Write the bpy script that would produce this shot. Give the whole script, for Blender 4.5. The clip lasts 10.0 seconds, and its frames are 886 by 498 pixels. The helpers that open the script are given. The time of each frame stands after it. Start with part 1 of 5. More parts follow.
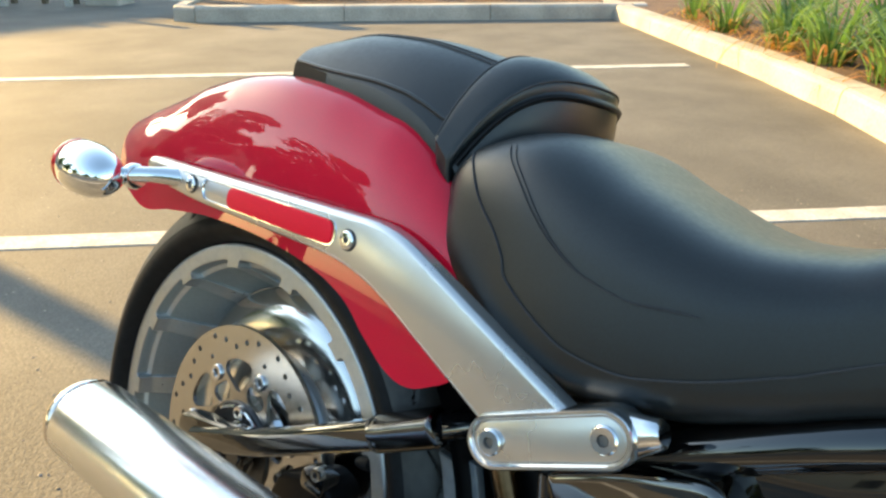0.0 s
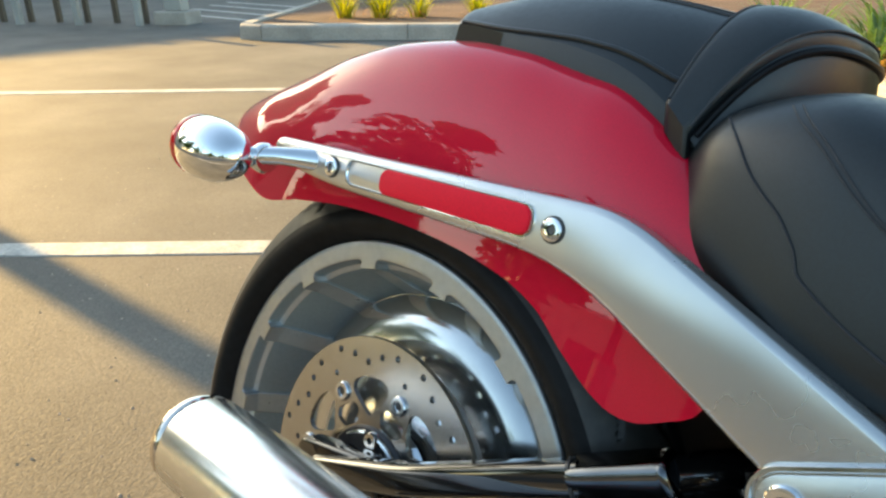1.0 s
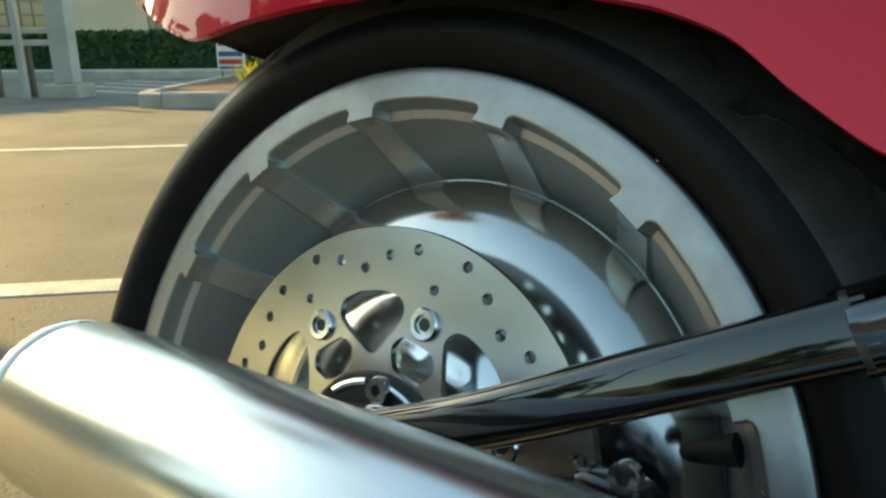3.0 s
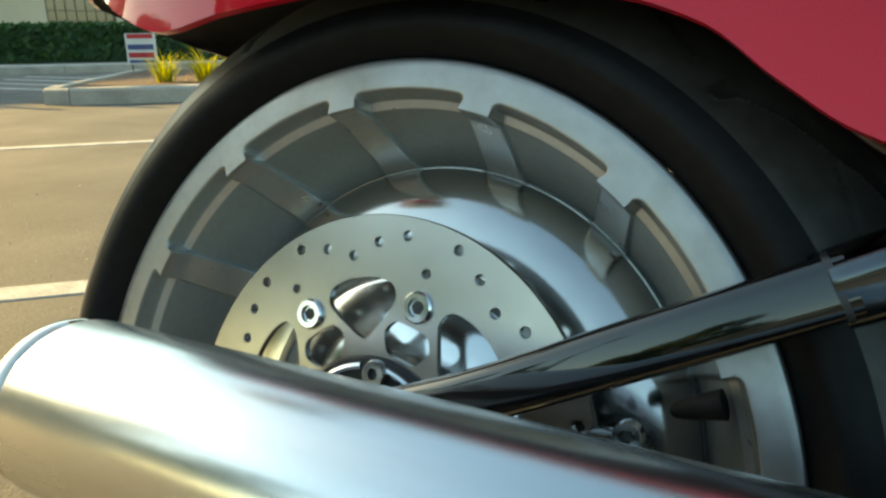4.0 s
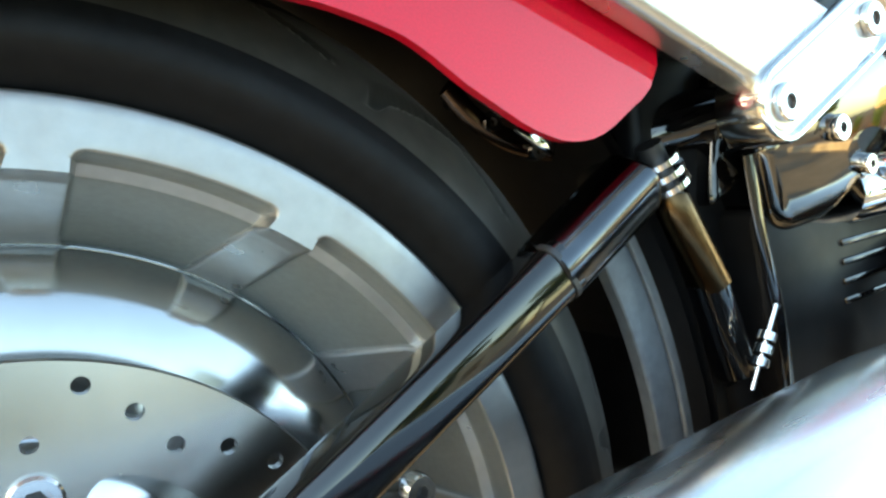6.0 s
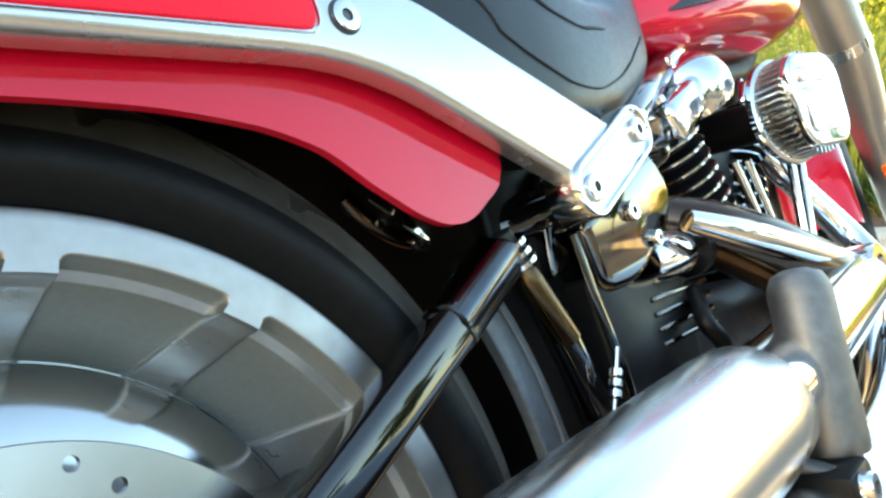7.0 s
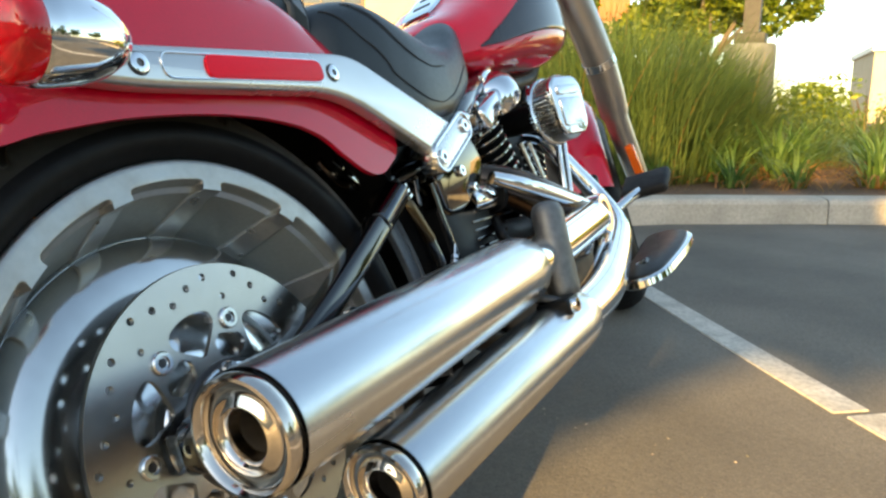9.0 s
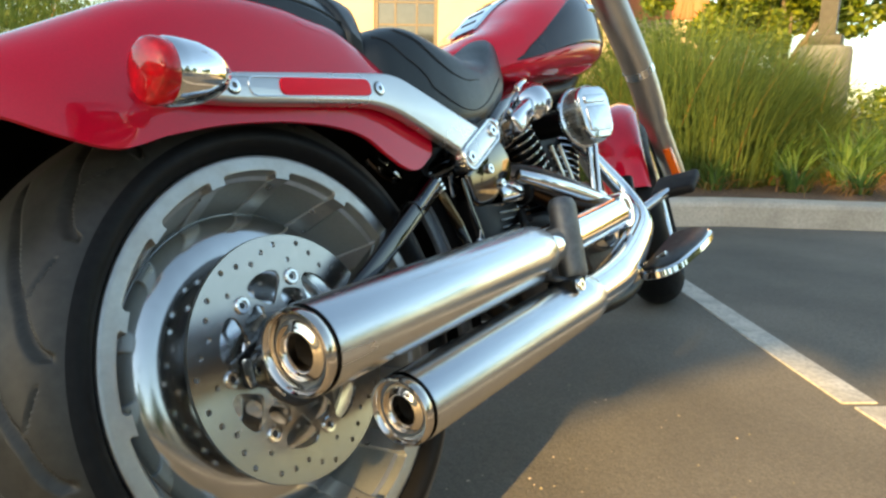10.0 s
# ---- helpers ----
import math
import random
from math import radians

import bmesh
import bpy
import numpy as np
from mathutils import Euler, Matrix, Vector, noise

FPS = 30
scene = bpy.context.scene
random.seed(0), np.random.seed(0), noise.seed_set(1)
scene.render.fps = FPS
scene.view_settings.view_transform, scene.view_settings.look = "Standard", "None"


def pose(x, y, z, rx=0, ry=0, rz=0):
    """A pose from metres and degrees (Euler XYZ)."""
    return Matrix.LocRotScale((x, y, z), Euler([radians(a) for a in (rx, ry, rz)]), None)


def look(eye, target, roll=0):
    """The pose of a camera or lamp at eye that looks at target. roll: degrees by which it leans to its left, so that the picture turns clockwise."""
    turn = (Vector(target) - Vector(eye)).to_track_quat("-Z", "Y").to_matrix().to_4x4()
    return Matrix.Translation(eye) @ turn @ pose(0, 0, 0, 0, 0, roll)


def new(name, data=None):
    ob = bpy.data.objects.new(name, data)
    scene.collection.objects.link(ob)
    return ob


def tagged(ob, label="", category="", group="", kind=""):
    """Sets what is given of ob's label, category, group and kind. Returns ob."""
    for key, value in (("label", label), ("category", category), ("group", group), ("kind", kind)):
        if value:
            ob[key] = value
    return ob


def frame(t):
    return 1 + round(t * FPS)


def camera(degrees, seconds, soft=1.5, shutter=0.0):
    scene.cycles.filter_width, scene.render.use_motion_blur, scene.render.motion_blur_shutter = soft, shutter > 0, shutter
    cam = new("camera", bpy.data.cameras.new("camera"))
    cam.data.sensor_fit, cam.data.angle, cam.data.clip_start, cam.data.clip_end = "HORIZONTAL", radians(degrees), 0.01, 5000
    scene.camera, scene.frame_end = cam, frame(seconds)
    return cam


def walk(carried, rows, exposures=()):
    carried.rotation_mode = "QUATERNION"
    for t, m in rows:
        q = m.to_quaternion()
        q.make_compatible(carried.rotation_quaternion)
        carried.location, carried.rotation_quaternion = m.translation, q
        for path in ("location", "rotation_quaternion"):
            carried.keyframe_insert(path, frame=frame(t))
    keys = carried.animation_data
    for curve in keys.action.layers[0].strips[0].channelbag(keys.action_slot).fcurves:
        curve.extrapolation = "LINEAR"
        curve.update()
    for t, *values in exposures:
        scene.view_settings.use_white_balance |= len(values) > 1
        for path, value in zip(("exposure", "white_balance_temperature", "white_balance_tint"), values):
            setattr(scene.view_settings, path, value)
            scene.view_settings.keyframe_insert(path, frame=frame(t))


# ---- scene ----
# ---------------------------------------------------------------- camera
cam = camera(64.4, 10.0, 2.5)
PATH = [
    (0, (0.6062, -0.3292, 0.9060), (0.0173, 0.3616, 0.4865), -0.12),
    (0.5, (0.5293, -0.3549, 0.8752), (-0.0567, 0.3471, 0.4706), 0.88),
    (1, (0.4438, -0.3299, 0.8336), (-0.2023, 0.3263, 0.4438), -0.43),
    (1.5, (0.3664, -0.2774, 0.7589), (-0.2876, 0.3766, 0.3787), 0.37),
    (2, (0.3024, -0.2614, 0.6858), (-0.3239, 0.4209, 0.3085), 0.45),
    (2.5, (0.2752, -0.2537, 0.6141), (-0.3301, 0.4777, 0.3000), 0.66),
    (3.8, (0.2358, -0.2840, 0.5830), (-0.2742, 0.5303, 0.3061), -1.10),
    (4, (0.2335, -0.2930, 0.5913), (-0.2512, 0.5314, 0.2990), -0.82),
    (4.5, (0.1931, -0.3168, 0.6230), (-0.1237, 0.5767, 0.3045), 0.60),
    (5, (0.1059, -0.2801, 0.6615), (-0.0065, 0.6122, 0.2243), -0.70),
    (5.5, (0.0485, -0.2461, 0.6287), (0.3482, 0.6245, 0.2385), 0.67),
    (6, (0.0357, -0.2066, 0.6207), (0.5322, 0.5750, 0.2431), 2.30),
    (7.3, (-0.1070, -0.2660, 0.5958), (0.6416, 0.3864, 0.4782), -2.10),
    (7.5, (-0.1518, -0.2767, 0.5971), (0.6051, 0.3672, 0.4857), -1.97),
    (8, (-0.2418, -0.2884, 0.6107), (0.5594, 0.2944, 0.4744), -1.40),
    (8.5, (-0.3369, -0.3309, 0.6318), (0.4991, 0.1935, 0.4702), -0.04),
    (9, (-0.4295, -0.4304, 0.6232), (0.4322, 0.0377, 0.4275), 0.32),
    (9.5, (-0.5037, -0.5176, 0.6331), (0.3164, 0.0200, 0.4372), 0.22),
    (10, (-0.5579, -0.5728, 0.6414), (0.2537, -0.0246, 0.4394), 1.22),
]
EXPOSURES = [(0.0, 2.06, 6950, 0), (0.5, 1.95, 7000, 0), (1.0, 1.82, 7100, 0), (1.5, 1.78, 7200, 0), (2.5, 1.5, 7400, -10), (4.0, 1.6, 7700, -12), (4.5, 1.68, 8000, -8), (5.0, 2.45, 8200, 0), (5.5, 2.75, 8100, 3), (6.0, 3.0, 7600, -2), (7.5, 2.6, 7300, 2), (8.5, 1.98, 7500, 4), (10.0, 1.67, 7500, 2)]
walk(cam, [(t, look(eye, target, roll)) for t, eye, target, roll in PATH], EXPOSURES)

# ---------------------------------------------------------------- sky and sun
SUN_UP, SUN_TURN = 17.0, 185.0
world = bpy.data.worlds.new("sky")
scene.world = world
world.use_nodes = True
wn = world.node_tree
sky = wn.nodes.new("ShaderNodeTexSky")
sky.sky_type = "NISHITA"
sky.sun_disc = False
sky.sun_elevation = radians(SUN_UP)
sky.sun_rotation = radians(90 - SUN_TURN)
sky.dust_density = 1.0
wn.links.new(sky.outputs[0], wn.nodes["Background"].inputs[0])
wn.nodes["Background"].inputs[1].default_value = 0.15
sun = new("sun", bpy.data.lights.new("sun", "SUN"))
sun.data.energy = 5.0
sun.data.angle = radians(0.6)
sun.data.color = (1.0, 0.64, 0.26)
sx, sy = math.cos(radians(SUN_TURN)), math.sin(radians(SUN_TURN))
cu, su = math.cos(radians(SUN_UP)), math.sin(radians(SUN_UP))
sun.matrix_world = look((20 * cu * sx, 20 * cu * sy, 20 * su), (0, 0, 0))


# ---------------------------------------------------------------- materials
def material(name, colour, rough=0.5, metal=0.0, scale=30.0, vary=0.15, bump=0.0, bump_scale=None, rough_vary=0.1,
             stain=0.0, stain_scale=3.0, coat=0.0, per_object=0.0, island=0.0, stretch=(1, 1, 1), spec=0.5, second=None, coat_rough=0.04):
    m = bpy.data.materials.new(name)
    m.use_nodes = True
    nt = m.node_tree
    b = nt.nodes["Principled BSDF"]
    b.inputs["Metallic"].default_value = metal
    b.inputs["Coat Weight"].default_value = coat
    b.inputs["Coat Roughness"].default_value = coat_rough
    b.inputs["Specular IOR Level"].default_value = spec
    tc = nt.nodes.new("ShaderNodeTexCoord")
    mp = nt.nodes.new("ShaderNodeMapping")
    mp.inputs["Scale"].default_value = stretch
    nt.links.new(tc.outputs["Object"], mp.inputs[0])

    def noisy(sc, detail=4.0):
        n = nt.nodes.new("ShaderNodeTexNoise")
        n.inputs["Scale"].default_value = sc
        n.inputs["Detail"].default_value = detail
        nt.links.new(mp.outputs[0], n.inputs["Vector"])
        return n

    def ramp(lo, hi, src, a=0.3, z=0.7):
        r = nt.nodes.new("ShaderNodeMapRange")
        r.inputs[1].default_value, r.inputs[2].default_value = a, z
        r.inputs[3].default_value, r.inputs[4].default_value = lo, hi
        nt.links.new(src, r.inputs[0])
        return r.outputs[0]

    fine = noisy(scale)
    mix = nt.nodes.new("ShaderNodeMix")
    mix.data_type = "RGBA"
    dark = tuple(c * (1 - vary) for c in colour)
    light = second if second else tuple(min(1, c * (1 + vary)) for c in colour)
    mix.inputs[6].default_value = (*dark, 1)
    mix.inputs[7].default_value = (*light, 1)
    nt.links.new(ramp(0, 1, fine.outputs[0]), mix.inputs[0])
    out = mix.outputs[2]
    if stain:
        big = noisy(stain_scale, 6.0)
        mul = nt.nodes.new("ShaderNodeMix")
        mul.data_type, mul.blend_type = "RGBA", "MULTIPLY"
        mul.inputs[0].default_value = 1.0
        nt.links.new(out, mul.inputs[6])
        nt.links.new(ramp(1 - stain, 1 + stain * 0.3, big.outputs[0], 0.35, 0.65), mul.inputs[7])
        out = mul.outputs[2]
    if per_object or island:
        hsv = nt.nodes.new("ShaderNodeHueSaturation")
        if island:
            src = nt.nodes.new("ShaderNodeNewGeometry").outputs["Random Per Island"]
        else:
            src = nt.nodes.new("ShaderNodeObjectInfo").outputs["Random"]
        k = island or per_object
        nt.links.new(ramp(1 - k, 1 + k, src, 0, 1), hsv.inputs["Value"])
        nt.links.new(ramp(0.5 - 0.06 * k, 0.5 + 0.06 * k, src, 1, 0), hsv.inputs["Hue"])
        nt.links.new(out, hsv.inputs["Color"])
        out = hsv.outputs[0]
    nt.links.new(out, b.inputs["Base Color"])
    nt.links.new(ramp(max(0.02, rough - rough_vary * rough), min(1, rough + rough_vary * rough), noisy(scale * 0.4).outputs[0]), b.inputs["Roughness"])
    if bump:
        bp = nt.nodes.new("ShaderNodeBump")
        bp.inputs["Strength"].default_value = min(1.0, bump * 100)
        bp.inputs["Distance"].default_value = max(bump, 0.0005)
        nt.links.new(noisy(bump_scale or scale * 2, 6.0).outputs[0], bp.inputs["Height"])
        nt.links.new(bp.outputs[0], b.inputs["Normal"])
    return m


RED = material("red_paint", (0.60, 0.004, 0.028), 0.35, 0.0, 900, 0.08, rough_vary=0.1, coat=1.0, stain=0.04, stain_scale=6, coat_rough=0.012, spec=0.05)
BLACK_PAINT = material("gloss_black_paint", (0.003, 0.003, 0.0035), 0.07, 0.0, 60, 0.2, coat=1.0, spec=0.5, coat_rough=0.03)
BLACK_SATIN = material("satin_black", (0.005, 0.005, 0.0055), 0.42, 0.0, 90, 0.3, bump=0.0003, spec=0.16)
MAT_RUBBER = material("worn_mat_rubber", (0.012, 0.0135, 0.016), 0.46, 0.0, 120, 0.3, bump=0.0004, spec=0.5, stain=0.3, stain_scale=12)
DARK_CHROME = material("dark_chrome", (0.16, 0.157, 0.15), 0.06, 1.0, 40, 0.06, rough_vary=0.3)
# Pedestal concrete, its colour darkened to stand for the shade on it.
PEDESTAL = material("shade_darkened_concrete", (0.17, 0.18, 0.18), 0.9, 0.0, 50, 0.18, bump=0.003, bump_scale=90, stain=0.3, stain_scale=4)
CHROME = material("chrome", (0.80, 0.81, 0.82), 0.07, 1.0, 40, 0.04, rough_vary=0.3)
BRUSHED = material("brushed_steel", (0.70, 0.71, 0.72), 0.23, 1.0, 60, 0.04, rough_vary=0.2, stretch=(0.12, 1, 1))
SATIN_SILVER = material("satin_silver_paint", (0.60, 0.60, 0.59), 0.28, 0.9, 30, 0.02, rough_vary=0.06, stain=0.03, stain_scale=9)
POLISHED = material("polished_aluminium", (0.74, 0.75, 0.76), 0.13, 1.0, 60, 0.06, rough_vary=0.4, stain=0.06, stain_scale=14)
RIM_FACE = material("machined_aluminium", (0.41, 0.405, 0.393), 0.41, 0.9, 120, 0.06, rough_vary=0.2)
POCKET = material("grey_cast_paint", (0.25, 0.265, 0.257), 0.42, 0.3, 260, 0.06, bump=0.00015, stain=0.08, stain_scale=12)
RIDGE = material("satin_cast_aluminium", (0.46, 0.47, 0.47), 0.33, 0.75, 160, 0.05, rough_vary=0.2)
DOME = material("polished_wheel_centre", (0.56, 0.56, 0.555), 0.15, 1.0, 60, 0.03, rough_vary=0.2, stain=0.05, stain_scale=10)
DISC_STEEL = material("brake_disc_steel", (0.46, 0.44, 0.415), 0.25, 1.0, 70, 0.03, rough_vary=0.10, stain=0.05, stain_scale=9)
RUBBER = material("tyre_rubber", (0.006, 0.006, 0.0065), 0.55, 0.0, 120, 0.3, bump=0.0003, stain=0.2, stain_scale=7, spec=0.17)
TREAD = material("dusty_tread_rubber", (0.022, 0.0225, 0.0200), 0.42, 0.0, 90, 0.25, bump=0.0002, stain=0.15, stain_scale=9, second=(0.034, 0.033, 0.029), spec=0.40)
TREAD.node_tree.nodes["Principled BSDF"].inputs["Sheen Weight"].default_value = 0.12
TREAD.node_tree.nodes["Principled BSDF"].inputs["Sheen Tint"].default_value = (1.0, 0.95, 0.88, 1)
RUBBER_PAD = material("rubber_pad", (0.008, 0.008, 0.009), 0.65, 0.0, 120, 0.3, bump=0.0004, spec=0.3)
LEATHER = material("black_vinyl", (0.0060, 0.0090, 0.0105), 0.40, 0.0, 500, 0.3, bump=0.0004, bump_scale=700, stain=0.15, stain_scale=6, spec=0.56)
THREAD = material("seam_thread", (0.02, 0.022, 0.026), 0.6, 0.0, 600, 0.3)
RED_LENS = material("red_lens", (0.66, 0.003, 0.010), 0.08, 0.0, 60, 0.25, coat=0.5, stain=0.35, stain_scale=45, spec=0.3)
REFLECTOR = material("red_reflector", (0.85, 0.012, 0.035), 0.45, 0.0, 900, 0.15, spec=0.15)
ORANGE = material("orange_reflector", (0.8, 0.13, 0.01), 0.25, 0.0, 300, 0.1, coat=0.4)
DARK_METAL = material("dark_cast_metal", (0.06, 0.06, 0.062), 0.42, 0.7, 120, 0.25, bump=0.0004)
SHIELD = material("dull_heat_shield", (0.17, 0.165, 0.16), 0.5, 0.8, 80, 0.15, rough_vary=0.2)
# Dark shock metal; the orange tint paints in a warm reflection.
GLINT_METAL = material("dark_metal_orange_reflection", (0.11, 0.068, 0.034), 0.25, 1.0, 200, 0.2, stain=0.2, stain_scale=40)
BLACK_CHROME = material("dark_polished_sleeve", (0.13, 0.138, 0.148), 0.12, 1.0, 60, 0.08, rough_vary=0.3, stain=0.2, stain_scale=40)
BRACE = material("grey_bracket_paint", (0.12, 0.133, 0.145), 0.5, 0.2, 120, 0.15, bump=0.0003)
FORK_SATIN = material("satin_fork_metal", (0.50, 0.47, 0.44), 0.36, 0.9, 40, 0.04, rough_vary=0.1, stain=0.08, stain_scale=8)
BROWN_CHROME = material("dark_brown_chrome", (0.10, 0.068, 0.05), 0.2, 1.0, 40, 0.15, stain=0.2, stain_scale=12)
CAP_CHROME = material("warm_end_cap_chrome", (0.72, 0.66, 0.60), 0.12, 1.0, 40, 0.08, rough_vary=0.3, stain=0.12, stain_scale=30)
PIPE_DARK = material("sooty_pipe_bore", (0.01, 0.009, 0.008), 0.85, 0.0, 60, 0.4)

ASPHALT = material("asphalt", (0.130, 0.118, 0.098), 0.85, 0.0, 260, 0.22, bump=0.002, bump_scale=420, stain=0.28, stain_scale=0.9)


def aggregate(m, size, depth, spread):
    """Adds the stones of worn asphalt: cells with their own tint, domed by a second bump."""
    nt = m.node_tree
    b = nt.nodes["Principled BSDF"]
    tc = nt.nodes.new("ShaderNodeTexCoord")
    cells = nt.nodes.new("ShaderNodeTexVoronoi")
    cells.inputs["Scale"].default_value = 1 / size
    nt.links.new(tc.outputs["Object"], cells.inputs["Vector"])
    patch = nt.nodes.new("ShaderNodeTexNoise")
    patch.inputs["Scale"].default_value = 2.3
    patch.inputs["Detail"].default_value = 5.0
    nt.links.new(tc.outputs["Object"], patch.inputs["Vector"])
    bw = nt.nodes.new("ShaderNodeRGBToBW")
    nt.links.new(cells.outputs["Color"], bw.inputs[0])
    tint = nt.nodes.new("ShaderNodeMapRange")
    tint.inputs[1].default_value, tint.inputs[2].default_value = 0.1, 0.9
    tint.inputs[3].default_value, tint.inputs[4].default_value = 1 - spread, 1 + spread
    nt.links.new(bw.outputs[0], tint.inputs[0])
    wear = nt.nodes.new("ShaderNodeMapRange")
    wear.inputs[1].default_value, wear.inputs[2].default_value = 0.35, 0.65
    wear.inputs[3].default_value, wear.inputs[4].default_value = 0.86, 1.14
    nt.links.new(patch.outputs[0], wear.inputs[0])
    prod = nt.nodes.new("ShaderNodeMath")
    prod.operation = "MULTIPLY"
    nt.links.new(tint.outputs[0], prod.inputs[0])
    nt.links.new(wear.outputs[0], prod.inputs[1])
    mul = nt.nodes.new("ShaderNodeMix")
    mul.data_type, mul.blend_type = "RGBA", "MULTIPLY"
    mul.inputs[0].default_value = 1.0
    nt.links.new(b.inputs["Base Color"].links[0].from_socket, mul.inputs[6])
    nt.links.new(prod.outputs[0], mul.inputs[7])
    nt.links.new(mul.outputs[2], b.inputs["Base Color"])
    bp = nt.nodes.new("ShaderNodeBump")
    bp.invert = True
    bp.inputs["Strength"].default_value = 0.9
    bp.inputs["Distance"].default_value = depth
    nt.links.new(cells.outputs["Distance"], bp.inputs["Height"])
    nt.links.new(b.inputs["Normal"].links[0].from_socket, bp.inputs["Normal"])
    nt.links.new(bp.outputs[0], b.inputs["Normal"])


aggregate(ASPHALT, 0.006, 0.0010, 0.15)
LINE_PAINT = material("worn_white_line_paint", (0.52, 0.50, 0.45), 0.75, 0.0, 90, 0.22, bump=0.001, stain=0.3, stain_scale=9)
CONCRETE = material("kerb_concrete", (0.42, 0.385, 0.33), 0.85, 0.0, 60, 0.14, bump=0.002, bump_scale=120, stain=0.25, stain_scale=3)
SOIL = material("bark_mulch", (0.13, 0.075, 0.045), 0.95, 0.0, 40, 0.5, bump=0.01, bump_scale=45, stain=0.3, stain_scale=2)
BARK = material("bark", (0.13, 0.10, 0.075), 0.9, 0.0, 30, 0.35, bump=0.01, bump_scale=30)
STUCCO = material("beige_stucco", (0.52, 0.43, 0.31), 0.9, 0.0, 60, 0.08, bump=0.002, stain=0.1, stain_scale=0.7)
STUCCO_RED = material("terracotta_stucco", (0.48, 0.17, 0.09), 0.9, 0.0, 60, 0.1, bump=0.002, stain=0.1, stain_scale=0.7)
WHITE_PAINT = material("white_paint", (0.72, 0.71, 0.68), 0.55, 0.0, 60, 0.06, stain=0.12, stain_scale=2)
POLE_GREY = material("grey_painted_steel", (0.05, 0.048, 0.043), 0.6, 0.0, 60, 0.1, stain=0.15, stain_scale=3, spec=0.3)
# White rails greyed in the paint, since they stand in shade.
RAIL_PAINT = material("shade_greyed_rail_paint", (0.40, 0.40, 0.37), 0.6, 0.0, 60, 0.08, stain=0.2, stain_scale=2)
WINDOW_DARK = material("window_glass", (0.03, 0.035, 0.04), 0.05, 0.0, 10, 0.2, spec=0.8)
MUNTIN = material("brown_window_frame", (0.10, 0.075, 0.05), 0.5, 0.0, 40, 0.15)


# ---------------------------------------------------------------- mesh helpers
def part(name, bm, mats, parent=None, label="", smooth=True, recalc=True, crease=38):
    if recalc:
        bmesh.ops.recalc_face_normals(bm, faces=bm.faces[:])
    me = bpy.data.meshes.new(name)
    bm.to_mesh(me)
    bm.free()
    for m in (mats if isinstance(mats, (list, tuple)) else [mats]):
        me.materials.append(m)
    if smooth:
        me.shade_smooth()
        me.set_sharp_from_angle(angle=radians(crease))
    ob = new(name, me)
    if parent:
        ob.parent = parent
    if label:
        ob["label"] = label
    return ob


def loft(rings, closed=True, caps=True, bm=None, mat=0):
    bm = bm or bmesh.new()
    vs = [[bm.verts.new(p) for p in ring] for ring in rings]
    n = len(vs[0])
    for a, b in zip(vs, vs[1:]):
        for i in range(n if closed else n - 1):
            j = (i + 1) % n
            f = bm.faces.new((a[i], a[j], b[j], b[i]))
            f.material_index = mat
    if caps and closed:
        bm.faces.new(vs[0]).material_index = mat
        bm.faces.new(vs[-1][::-1]).material_index = mat
    return bm


def lathe(profile, centre=(0, 0, 0), axis="y", segs=64, bm=None, mat=0, closed_profile=False):
    """profile: (radius, along) pairs, turned round an axis through centre."""
    bm = bm or bmesh.new()
    c = Vector(centre)
    prof = list(profile) + ([profile[0]] if closed_profile else [])
    rows = []
    for r, h in prof:
        ring = []
        for k in range(segs):
            a = 2 * math.pi * k / segs
            u, v = r * math.cos(a), r * math.sin(a)
            p = {"y": (u, h, v), "x": (h, u, v), "z": (u, v, h)}[axis]
            ring.append(bm.verts.new(c + Vector(p)))
        rows.append(ring)
    for a, b in zip(rows, rows[1:]):
        for i in range(segs):
            j = (i + 1) % segs
            bm.faces.new((a[i], a[j], b[j], b[i])).material_index = mat
    bmesh.ops.remove_doubles(bm, verts=bm.verts[:], dist=1e-6)
    return bm


def smooth_path(points, steps=8):
    """Catmull-Rom through the points."""
    pts = [Vector(p) for p in points]
    if len(pts) < 3:
        return [pts[0].lerp(pts[-1], i / steps) for i in range(steps + 1)]
    out = []
    for i in range(len(pts) - 1):
        p0, p1, p2, p3 = pts[max(i - 1, 0)], pts[i], pts[i + 1], pts[min(i + 2, len(pts) - 1)]
        for k in range(steps):
            t = k / steps
            out.append(0.5 * ((2 * p1) + (p2 - p0) * t + (2 * p0 - 5 * p1 + 4 * p2 - p3) * t * t + (3 * p1 - p0 - 3 * p2 + p3) * t ** 3))
    out.append(pts[-1])
    return out


